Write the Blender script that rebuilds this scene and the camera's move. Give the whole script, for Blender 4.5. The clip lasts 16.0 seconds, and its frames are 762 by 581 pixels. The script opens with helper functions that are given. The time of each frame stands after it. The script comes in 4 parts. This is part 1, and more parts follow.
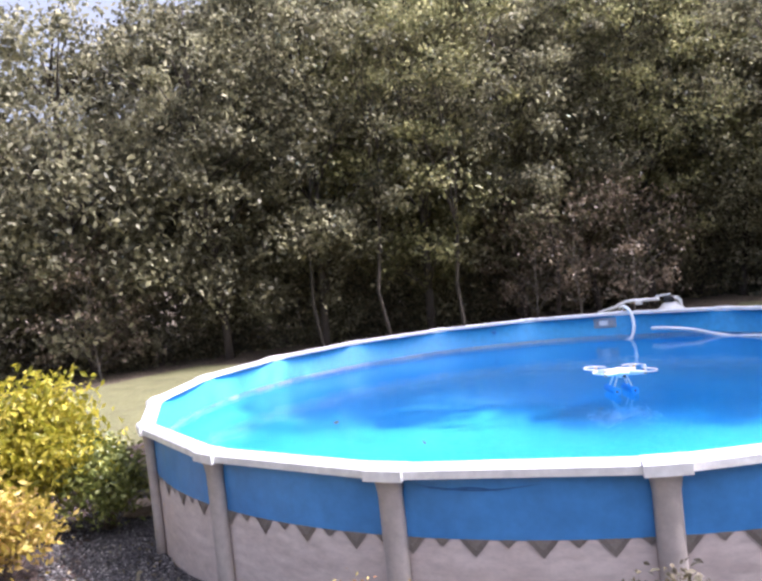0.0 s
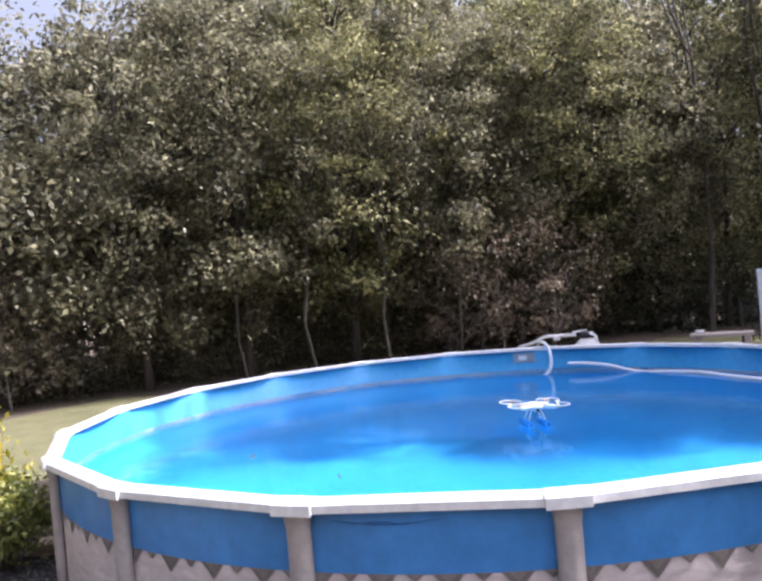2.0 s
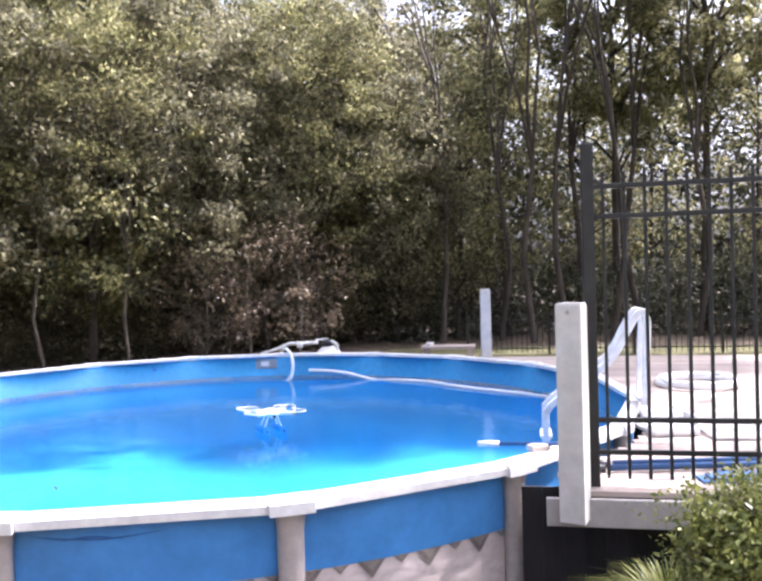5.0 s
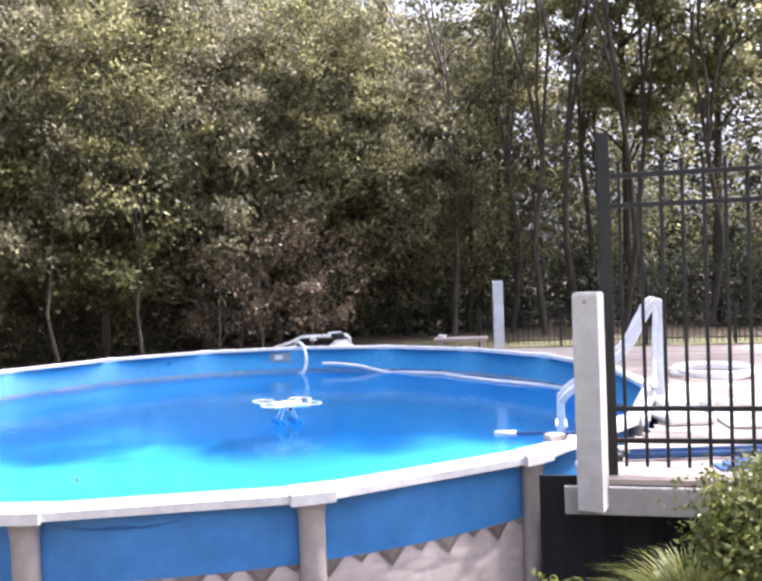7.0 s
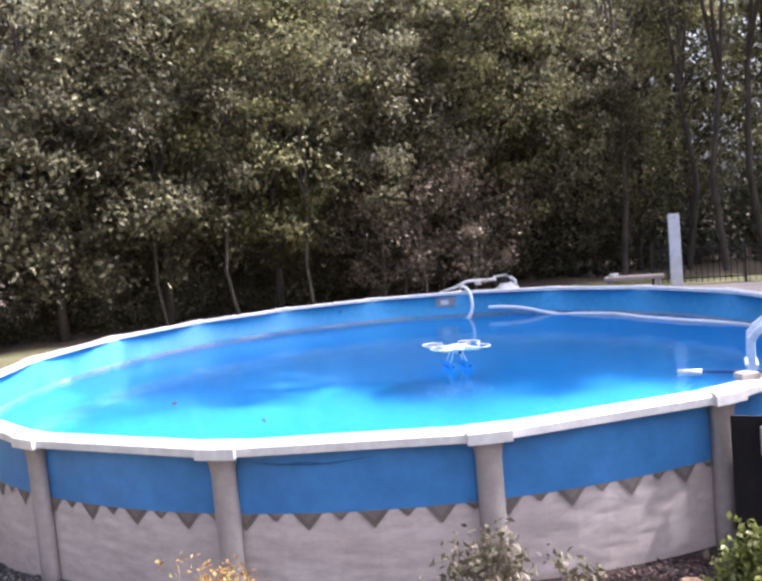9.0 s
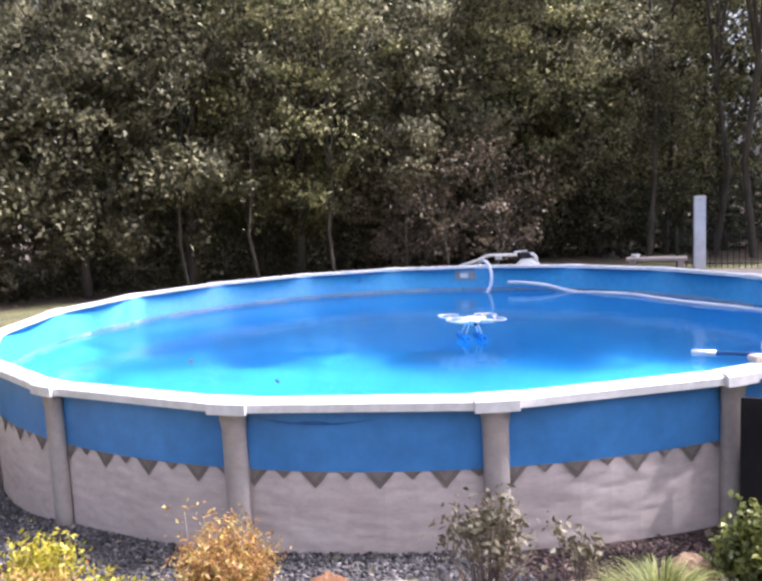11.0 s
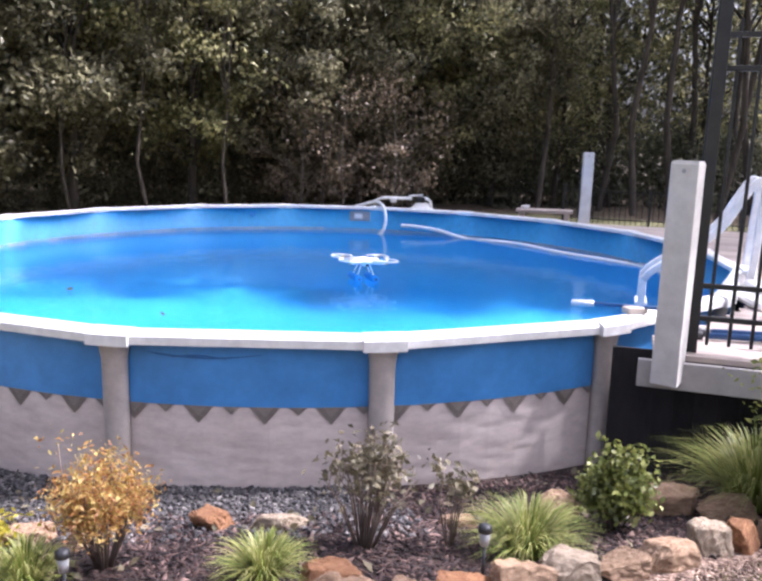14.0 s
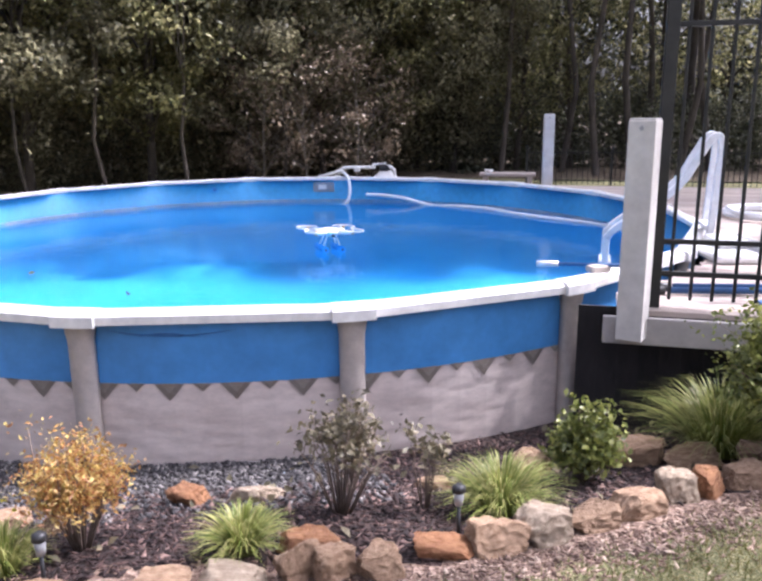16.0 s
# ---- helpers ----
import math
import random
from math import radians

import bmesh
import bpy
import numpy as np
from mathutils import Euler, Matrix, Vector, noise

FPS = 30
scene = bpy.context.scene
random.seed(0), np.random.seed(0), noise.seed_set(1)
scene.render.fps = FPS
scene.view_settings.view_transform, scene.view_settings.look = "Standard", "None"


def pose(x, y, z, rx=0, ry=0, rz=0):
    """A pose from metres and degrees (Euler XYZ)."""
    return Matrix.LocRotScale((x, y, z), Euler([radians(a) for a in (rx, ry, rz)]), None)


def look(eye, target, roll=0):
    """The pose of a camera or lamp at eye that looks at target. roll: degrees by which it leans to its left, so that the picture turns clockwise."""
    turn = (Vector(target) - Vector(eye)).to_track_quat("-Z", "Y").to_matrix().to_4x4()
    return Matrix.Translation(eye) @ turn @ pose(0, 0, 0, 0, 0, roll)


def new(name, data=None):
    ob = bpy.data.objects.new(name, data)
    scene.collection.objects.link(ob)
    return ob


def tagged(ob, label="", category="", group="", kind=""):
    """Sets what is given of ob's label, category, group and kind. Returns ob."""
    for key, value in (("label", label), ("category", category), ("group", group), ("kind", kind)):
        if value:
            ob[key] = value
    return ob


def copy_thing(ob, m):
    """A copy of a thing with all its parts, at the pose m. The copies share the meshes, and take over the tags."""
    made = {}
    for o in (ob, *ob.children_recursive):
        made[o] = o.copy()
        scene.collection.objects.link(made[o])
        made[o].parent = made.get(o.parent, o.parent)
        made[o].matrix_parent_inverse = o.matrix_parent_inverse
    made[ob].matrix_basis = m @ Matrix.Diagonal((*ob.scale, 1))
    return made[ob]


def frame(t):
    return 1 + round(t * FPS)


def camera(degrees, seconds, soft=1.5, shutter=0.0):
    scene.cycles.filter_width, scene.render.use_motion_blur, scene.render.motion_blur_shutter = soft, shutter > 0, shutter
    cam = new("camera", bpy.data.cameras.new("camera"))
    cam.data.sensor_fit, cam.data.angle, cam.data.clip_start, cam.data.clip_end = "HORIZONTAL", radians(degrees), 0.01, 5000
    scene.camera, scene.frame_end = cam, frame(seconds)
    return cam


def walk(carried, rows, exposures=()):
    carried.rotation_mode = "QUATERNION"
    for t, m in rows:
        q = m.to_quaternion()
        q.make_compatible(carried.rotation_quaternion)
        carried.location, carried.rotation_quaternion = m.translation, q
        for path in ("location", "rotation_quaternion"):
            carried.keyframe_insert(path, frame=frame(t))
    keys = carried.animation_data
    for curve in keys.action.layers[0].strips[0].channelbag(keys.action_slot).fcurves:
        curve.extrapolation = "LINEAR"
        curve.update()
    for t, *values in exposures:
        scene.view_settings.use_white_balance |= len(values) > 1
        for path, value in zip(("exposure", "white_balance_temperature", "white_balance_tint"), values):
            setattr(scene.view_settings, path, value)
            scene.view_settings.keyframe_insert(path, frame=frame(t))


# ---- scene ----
FOV = 53.17
cam = camera(FOV, 16.0, soft=2.8)
EYES_AND_AIMS = [  # seconds, eye, aim, lean
    (0, (3.039, -7.467, 2.298), (-0.392, -2.549, 2.093), -6.00),
    (0.5, (3.059, -7.451, 2.327), (-0.702, -2.776, 2.280), -7.21),
    (1, (3.093, -7.468, 2.326), (-0.498, -2.663, 2.439), -6.40),
    (1.5, (3.123, -7.464, 2.309), (-0.194, -2.464, 2.389), -5.56),
    (2, (3.138, -7.442, 2.295), (0.190, -2.216, 2.292), -4.96),
    (2.5, (3.156, -7.424, 2.286), (0.538, -2.026, 2.172), -3.92),
    (3, (3.157, -7.418, 2.267), (0.941, -1.857, 1.867), -2.97),
    (3.5, (3.140, -7.416, 2.277), (0.742, -1.936, 1.808), -1.51),
    (4, (3.186, -7.434, 2.272), (0.993, -1.878, 1.703), -0.85),
    (4.5, (3.207, -7.412, 2.297), (1.752, -1.605, 1.894), -0.78),
    (5, (3.206, -7.406, 2.305), (2.070, -1.515, 2.227), -1.55),
    (5.2, (3.204, -7.407, 2.308), (2.127, -1.504, 2.326), -2.05),
    (7.3, (3.167, -7.449, 2.293), (1.893, -1.589, 2.086), -2.26),
    (7.5, (3.174, -7.434, 2.293), (1.811, -1.597, 2.022), -2.79),
    (8, (3.129, -7.397, 2.287), (1.451, -1.649, 1.909), -3.06),
    (8.5, (3.090, -7.411, 2.280), (0.823, -1.873, 1.845), -3.62),
    (8.7, (3.103, -7.423, 2.273), (0.692, -1.946, 1.844), -5.10),
    (10.8, (3.156, -7.423, 2.226), (0.504, -2.077, 1.604), -3.21),
    (11, (3.162, -7.432, 2.223), (0.569, -2.063, 1.551), -2.65),
    (11.5, (3.151, -7.429, 2.220), (0.692, -2.011, 1.448), -2.04),
    (12, (3.139, -7.417, 2.218), (0.763, -1.973, 1.373), -2.03),
    (12.5, (3.151, -7.415, 2.216), (0.799, -1.965, 1.340), -1.70),
    (13, (3.154, -7.411, 2.214), (0.986, -1.901, 1.249), -0.70),
    (13.5, (3.148, -7.412, 2.216), (1.155, -1.850, 1.167), 0.81),
    (14, (3.143, -7.408, 2.210), (1.363, -1.795, 1.061), 1.54),
    (14.5, (3.132, -7.399, 2.205), (1.468, -1.773, 0.948), 1.53),
    (15, (3.138, -7.400, 2.207), (1.547, -1.769, 0.881), 1.35),
    (15.5, (3.142, -7.406, 2.210), (1.571, -1.773, 0.868), -0.50),
    (16, (3.157, -7.413, 2.206), (1.627, -1.778, 0.827), -0.54),
]
walk(cam, [(t, look(e, a, lean)) for t, e, a, lean in EYES_AND_AIMS], exposures=[(0, 1.40, 5650, 23), (0.9, 1.12, 5650, 23), (1.6, 1.08, 5650, 23), (2.4, 1.33, 5650, 23), (3.8, 1.42, 5650, 23), (4.6, 1.74, 5750, 22), (7.4, 1.70, 5750, 22), (8.2, 1.42, 5650, 23), (11.0, 1.38, 5650, 23), (16, 1.32, 5650, 23)])

# ---- sky and sun ----
SUN_AZ, SUN_EL = radians(61), radians(52)
world = bpy.data.worlds.new("sky")
scene.world = world
world.use_nodes = True
wn = world.node_tree.nodes
sky = wn.new("ShaderNodeTexSky")
sky.sky_type, sky.sun_disc = "NISHITA", False
sky.sun_elevation, sky.sun_rotation = SUN_EL, SUN_AZ
sky.dust_density, sky.air_density, sky.ozone_density = 10.0, 1.0, 1.0
wn["Background"].inputs["Strength"].default_value = 0.15
haze = wn.new("ShaderNodeHueSaturation")
haze.inputs["Saturation"].default_value = 0.35
world.node_tree.links.new(sky.outputs["Color"], haze.inputs["Color"])
world.node_tree.links.new(haze.outputs["Color"], wn["Background"].inputs["Color"])
sun_data = bpy.data.lights.new("sun", "SUN")
sun_data.energy, sun_data.angle, sun_data.color = 3.7, radians(0.6), (1.0, 0.94, 0.84)
sun = new("sun", sun_data)
TO_SUN = Vector((math.sin(SUN_AZ) * math.cos(SUN_EL), math.cos(SUN_AZ) * math.cos(SUN_EL), math.sin(SUN_EL)))
sun.matrix_world = look(TO_SUN * 60, (0, 0, 0))

RIM = 1.2        # height of the pool's top rail
R_WALL = 4.11    # steel wall
R_OUT = 4.22     # outer lip of the rail
WATER = RIM - 0.39
DECK = RIM - 0.10


# ---- small builders ----
def part(name, bm, material, parent, label=""):
    me = bpy.data.meshes.new(name)
    bm.to_mesh(me)
    bm.free()
    return hang(name, me, material, parent, label)


def hang(name, me, material, parent=None, label=""):
    for m in material if isinstance(material, (list, tuple)) else [material]:
        if m.name not in me.materials:
            me.materials.append(m)
    ob = new(name, me)
    if parent is not None:
        ob.parent = parent
        ob.matrix_parent_inverse = parent.matrix_basis.inverted()
    if label:
        tagged(ob, label)
    return ob


def smooth(me_or_ob):
    me = me_or_ob.data if isinstance(me_or_ob, bpy.types.Object) else me_or_ob
    me.polygons.foreach_set("use_smooth", [True] * len(me.polygons))
    return me_or_ob


def thing(name, m, label, category, group="", kind=""):
    ob = new(name)
    ob.matrix_basis = m
    ob.empty_display_size = 0.1
    return tagged(ob, label, category, group, kind)


def box(bm, size, m=Matrix(), bevel=0.0):
    got = bmesh.ops.create_cube(bm, size=1, matrix=m @ Matrix.Diagonal((*size, 1)))
    if bevel:
        edges = list({e for v in got["verts"] for e in v.link_edges})
        bmesh.ops.bevel(bm, geom=edges, offset=bevel, segments=2, affect="EDGES", profile=0.5)
    return bm


def boxed(size, m=Matrix(), bevel=0.0):
    return box(bmesh.new(), size, m, bevel)


def tube(bm, points, radii, seg=8, cap=True):
    """A tube through points; radii: one number or one for each point."""
    pts = [Vector(p) for p in points]
    if not isinstance(radii, (list, tuple)):
        radii = [radii] * len(pts)
    rings, side = [], None
    for i, p in enumerate(pts):
        d = (pts[min(i + 1, len(pts) - 1)] - pts[max(i - 1, 0)]).normalized()
        if side is None:
            side = d.orthogonal().normalized()
        side = (side - d * side.dot(d)).normalized()
        other = d.cross(side)
        rings.append([bm.verts.new(p + (side * math.cos(a) + other * math.sin(a)) * radii[i]) for a in (2 * math.pi * k / seg for k in range(seg))])
    for a, b in zip(rings, rings[1:]):
        for k in range(seg):
            f = bm.faces.new((a[k], a[(k + 1) % seg], b[(k + 1) % seg], b[k]))
            f.smooth = True
    if cap:
        bm.faces.new(rings[0][::-1])
        bm.faces.new(rings[-1])
    return bm


def sweep(bm, profile, path, closed=False):
    """profile: (outwards, up) pairs, swept along path rows of (place, outward direction)."""
    rings = [[bm.verts.new(Vector(p) + Vector((o[0] * a, o[1] * a, b))) for a, b in profile] for p, o in path]
    n = len(profile)
    pairs = list(zip(rings, rings[1:])) + ([(rings[-1], rings[0])] if closed else [])
    for a, b in pairs:
        for k in range(n):
            bm.faces.new((a[k], b[k], b[(k + 1) % n], a[(k + 1) % n]))
    if not closed:
        bm.faces.new(rings[0])
        bm.faces.new(rings[-1][::-1])
    bmesh.ops.recalc_face_normals(bm, faces=bm.faces)
    return bm


def mesh_of(name, verts, faces):
    """A mesh from arrays: verts n x 3, faces m x k."""
    me = bpy.data.meshes.new(name)
    verts, faces = np.asarray(verts, np.float32), np.asarray(faces, np.int32)
    m, k = faces.shape
    me.vertices.add(len(verts))
    me.vertices.foreach_set("co", verts.ravel())
    me.loops.add(m * k)
    me.loops.foreach_set("vertex_index", faces.ravel())
    me.polygons.add(m)
    me.polygons.foreach_set("loop_start", np.arange(0, m * k, k, dtype=np.int32))
    me.update(calc_edges=True)
    return me


def leaves(name, centres, size, rng, slim=0.5, facing=None, spread=1.0):
    """One kite-shaped, slightly folded leaf at each centre."""
    n = len(centres)
    d = rng.normal(size=(n, 3))
    d /= np.linalg.norm(d, axis=1)[:, None]
    nrm = rng.normal(size=(n, 3)) * spread
    if facing is not None:
        nrm = nrm + facing
    side = np.cross(d, nrm)
    side /= np.linalg.norm(side, axis=1)[:, None] + 1e-9
    up = np.cross(side, d)
    s = size * rng.uniform(0.6, 1.35, n)[:, None]
    base, tip = centres - d * s * 0.5, centres + d * s * 0.5
    left = centres + side * s * slim * 0.5 + up * s * 0.12
    right = centres - side * s * slim * 0.5 + up * s * 0.12
    verts = np.stack([base, right, tip, left], 1).reshape(-1, 3)
    quads = np.arange(4 * n).reshape(n, 4)
    return mesh_of(name, verts, np.concatenate([quads[:, [0, 1, 2]], quads[:, [0, 2, 3]]]))


# ---- materials ----
def nodes_of(name):
    m = bpy.data.materials.new(name)
    m.use_nodes = True
    return m, m.node_tree, m.node_tree.nodes["Principled BSDF"]


def noise_fac(nt, scale, detail=4, rough=0.6, stretch=None, kind="Object"):
    tc = nt.nodes.new("ShaderNodeTexCoord")
    tex = nt.nodes.new("ShaderNodeTexNoise")
    tex.inputs["Scale"].default_value, tex.inputs["Detail"].default_value, tex.inputs["Roughness"].default_value = scale, detail, rough
    src = tc.outputs[kind]
    if stretch:
        mp = nt.nodes.new("ShaderNodeMapping")
        mp.inputs["Scale"].default_value = stretch
        nt.links.new(src, mp.inputs["Vector"])
        src = mp.outputs["Vector"]
    nt.links.new(src, tex.inputs["Vector"])
    return tex.outputs["Fac"]


def ramp(nt, fac, stops):
    r = nt.nodes.new("ShaderNodeValToRGB")
    while len(r.color_ramp.elements) < len(stops):
        r.color_ramp.elements.new(0.5)
    for e, (p, c) in zip(r.color_ramp.elements, stops):
        e.position, e.color = p, (*c, 1)
    nt.links.new(fac, r.inputs["Fac"])
    return r.outputs["Color"]


def mix(nt, fac, a, b, blend="MIX"):
    m = nt.nodes.new("ShaderNodeMix")
    m.data_type, m.blend_type = "RGBA", blend
    for socket, value in ((m.inputs[0], fac), (m.inputs[6], a), (m.inputs[7], b)):
        if isinstance(value, bpy.types.NodeSocket):
            nt.links.new(value, socket)
        else:
            socket.default_value = value if isinstance(value, (int, float)) else (*value, 1)
    return m.outputs[2]


def bump(nt, bsdf, height, strength, distance=0.01):
    b = nt.nodes.new("ShaderNodeBump")
    b.inputs["Strength"].default_value, b.inputs["Distance"].default_value = strength, distance
    nt.links.new(height, b.inputs["Height"])
    nt.links.new(b.outputs["Normal"], bsdf.inputs["Normal"])


def surface(name, dark, light, scale=6.0, fine=60.0, rough=0.6, metal=0.0, relief=0.15, stretch=None, random=0.0, spec=0.5):
    """A worn surface: broad stains, fine grain, relief, and a shade that differs from piece to piece."""
    m, nt, b = nodes_of(name)
    broad = noise_fac(nt, scale, 5, 0.6, stretch)
    grain = noise_fac(nt, fine, 3, 0.7, stretch)
    col = ramp(nt, broad, [(0.3, dark), (0.7, light)])
    col = mix(nt, 0.35, col, ramp(nt, grain, [(0.3, (0.35, 0.35, 0.35)), (0.75, (1, 1, 1))]), "MULTIPLY")
    if random:
        info = nt.nodes.new("ShaderNodeObjectInfo")
        lo, hi = 1 - random, 1 + random
        col = mix(nt, 1.0, col, ramp(nt, info.outputs["Random"], [(0, (lo, lo, lo)), (1, (hi, hi, hi))]), "MULTIPLY")
    nt.links.new(col, b.inputs["Base Color"])
    b.inputs["Roughness"].default_value, b.inputs["Metallic"].default_value = rough, metal
    b.inputs["Specular IOR Level"].default_value = spec
    if relief:
        bump(nt, b, grain, relief)
    return m


def foliage(name, stops, gloss=0.35, through_light=0.35, shade=0.5):
    """Leaves: colour differs from leaf to leaf and over the crown; some light passes through."""
    m, nt, b = nodes_of(name)
    geo = nt.nodes.new("ShaderNodeNewGeometry")
    col = ramp(nt, geo.outputs["Random Per Island"], stops)
    col = mix(nt, shade, col, ramp(nt, noise_fac(nt, 0.7, 3), [(0.36, (0.66, 0.62, 0.60)), (0.62, (1.42, 1.37, 1.22))]), "MULTIPLY")
    nt.links.new(col, b.inputs["Base Color"])
    b.inputs["Roughness"].default_value = gloss
    b.inputs["Specular IOR Level"].default_value = 0.5
    tl = nt.nodes.new("ShaderNodeBsdfTranslucent")
    nt.links.new(col, tl.inputs["Color"])
    ms = nt.nodes.new("ShaderNodeMixShader")
    ms.inputs["Fac"].default_value = through_light
    nt.links.new(b.outputs["BSDF"], ms.inputs[1])
    nt.links.new(tl.outputs["BSDF"], ms.inputs[2])
    nt.links.new(ms.outputs["Shader"], nt.nodes["Material Output"].inputs["Surface"])
    return m


WHITE = surface("white_resin", (0.80, 0.78, 0.76), (0.87, 0.85, 0.83), 3, 12, 0.38, relief=0.01)
LINE_WHITE = surface("line_white", (0.90, 0.90, 0.90), (0.97, 0.97, 0.97), 3, 20, 0.7, relief=0.02)
TAUPE = surface("taupe_resin", (0.44, 0.38, 0.34), (0.55, 0.49, 0.44), 4, 14, 0.5, relief=0.03)
WALL_CREAM = surface("printed_steel_wall", (0.60, 0.50, 0.45), (0.76, 0.655, 0.595), 2.2, 12, 0.5, relief=0, stretch=(1, 1, 2.2))
nt = WALL_CREAM.node_tree
tc = nt.nodes.new("ShaderNodeTexCoord")
mp = nt.nodes.new("ShaderNodeMapping")
mp.inputs["Scale"].default_value = (3.2, 3.2, 9.0)
vor = nt.nodes.new("ShaderNodeTexVoronoi")
vor.feature = "SMOOTH_F1"
vor.inputs["Scale"].default_value = 1.6
nt.links.new(tc.outputs["Object"], mp.inputs["Vector"])
nt.links.new(mp.outputs["Vector"], vor.inputs["Vector"])
bump(nt, nt.nodes["Principled BSDF"], vor.outputs["Distance"], 0.25, 0.03)
WALL_BLUE = surface("blue_wall_band", (0.065, 0.25, 0.58), (0.09, 0.31, 0.68), 1.6, 7, 0.36, relief=0.015)
PALE_TAN = surface("pale_tan_print", (0.42, 0.36, 0.31), (0.54, 0.47, 0.41), 8, 60, 0.55, relief=0.03)
TAN = surface("tan_print", (0.33, 0.28, 0.24), (0.44, 0.38, 0.33), 8, 60, 0.55, relief=0.03)
PAINT = surface("white_painted_wood", (0.62, 0.585, 0.545), (0.70, 0.665, 0.625), 2.5, 9, 0.6, relief=0.02, random=0.05)
# Greyer than the posts' paint: the fascia's overhang shade is put into it.
MUTED_GREY = surface("muted_grey", (0.43, 0.395, 0.37), (0.51, 0.47, 0.44), 2.5, 9, 0.6, relief=0.03, random=0.05)
BOARD = surface("weathered_deck_board", (0.36, 0.29, 0.25), (0.55, 0.46, 0.40), 2.5, 30, 0.7, relief=0.2, stretch=(0.2, 1, 1), random=0.18)
# Near-black colour that stands for the shade under the deck.
UNDERDECK_SHADE = surface("underdeck_shade_board", (0.014, 0.012, 0.012), (0.032, 0.027, 0.027), 5, 40, 0.9, relief=0.3, stretch=(1, 1, 0.25), random=0.2)
IRON = surface("black_iron", (0.012, 0.012, 0.013), (0.03, 0.028, 0.028), 8, 70, 0.45, relief=0.05)
HOSE = surface("white_ribbed_hose", (0.80, 0.82, 0.84), (0.88, 0.89, 0.90), 5, 90, 0.45, relief=0.1)
BARK = surface("bark", (0.035, 0.028, 0.022), (0.11, 0.09, 0.075), 5, 40, 0.9, relief=0.8, stretch=(1, 1, 0.25), random=0.3)
PALE_BARK = surface("pale_bark", (0.16, 0.14, 0.12), (0.34, 0.31, 0.27), 5, 40, 0.9, relief=0.6, stretch=(1, 1, 0.25), random=0.2)
TWIG = surface("twig", (0.14, 0.10, 0.075), (0.28, 0.21, 0.16), 8, 50, 0.85, relief=0.3)
STONE = surface("fieldstone", (0.25, 0.15, 0.085), (0.49, 0.33, 0.21), 9, 50, 0.9, relief=0.9, random=0.2)
RED_STONE = surface("red_stone", (0.26, 0.11, 0.05), (0.44, 0.22, 0.10), 9, 50, 0.9, relief=0.9, random=0.15)
PALE_STONE = surface("pale_stone", (0.30, 0.22, 0.15), (0.54, 0.43, 0.31), 9, 50, 0.9, relief=0.9, random=0.15)
POLE_BLUE = surface("blue_coated_metal", (0.03, 0.09, 0.24), (0.05, 0.13, 0.30), 6, 70, 0.4, relief=0.03)
COVER_BLUE = surface("blue_sheet", (0.05, 0.14, 0.36), (0.08, 0.20, 0.46), 6, 40, 0.5, relief=0.2)
NOODLE = surface("blue_foam", (0.02, 0.22, 0.62), (0.03, 0.28, 0.72), 12, 120, 0.8, relief=0.2)
DARK = surface("dark_plastic", (0.015, 0.015, 0.017), (0.03, 0.03, 0.032), 9, 70, 0.5, relief=0.05)
GREY = surface("grey_metal", (0.30, 0.30, 0.31), (0.42, 0.42, 0.43), 6, 70, 0.4, relief=0.05)
LINER = surface("blue_liner", (0.040, 0.305, 0.65), (0.062, 0.375, 0.73), 0.7, 14, 0.5, relief=0.02)

LEAF_OAK = foliage("oak_leaves", [(0, (0.080, 0.080, 0.056)), (0.4, (0.168, 0.165, 0.106)), (0.75, (0.275, 0.265, 0.172)), (1, (0.42, 0.40, 0.28))], 0.5, 0.58, 0.85)
LEAF_GREEN = foliage("green_leaves", [(0, (0.086, 0.092, 0.047)), (0.5, (0.195, 0.198, 0.098)), (1, (0.42, 0.40, 0.22))], 0.5, 0.6, 0.85)
# Darker copy of the green leaves, with the woods' shade put into the colour.
LEAF_SHADE = foliage("shade_toned_leaves", [(0, (0.030, 0.034, 0.024)), (0.5, (0.070, 0.078, 0.050)), (1, (0.15, 0.155, 0.10))], 0.6, 0.35, 0.7)
LEAF_BROWN = foliage("brown_leaves", [(0, (0.11, 0.08, 0.06)), (0.5, (0.20, 0.155, 0.115)), (1, (0.36, 0.29, 0.22))], 0.45, 0.4)
LEAF_YELLOW = foliage("yellow_leaves", [(0, (0.17, 0.17, 0.012)), (0.5, (0.40, 0.36, 0.03)), (1, (0.60, 0.50, 0.08))], 0.4, 0.5, 0.3)
LEAF_ORANGE = foliage("orange_leaves", [(0, (0.30, 0.12, 0.05)), (0.5, (0.50, 0.29, 0.09)), (1, (0.64, 0.54, 0.19))], 0.45, 0.45, 0.3)
LEAF_PEACH = foliage("peach_leaves", [(0, (0.26, 0.20, 0.03)), (0.5, (0.50, 0.40, 0.07)), (1, (0.64, 0.44, 0.18))], 0.45, 0.45, 0.3)
LEAF_SHRUB = foliage("shrub_leaves", [(0, (0.075, 0.095, 0.02)), (0.5, (0.18, 0.205, 0.05)), (1, (0.36, 0.37, 0.11))], 0.35, 0.35, 0.3)
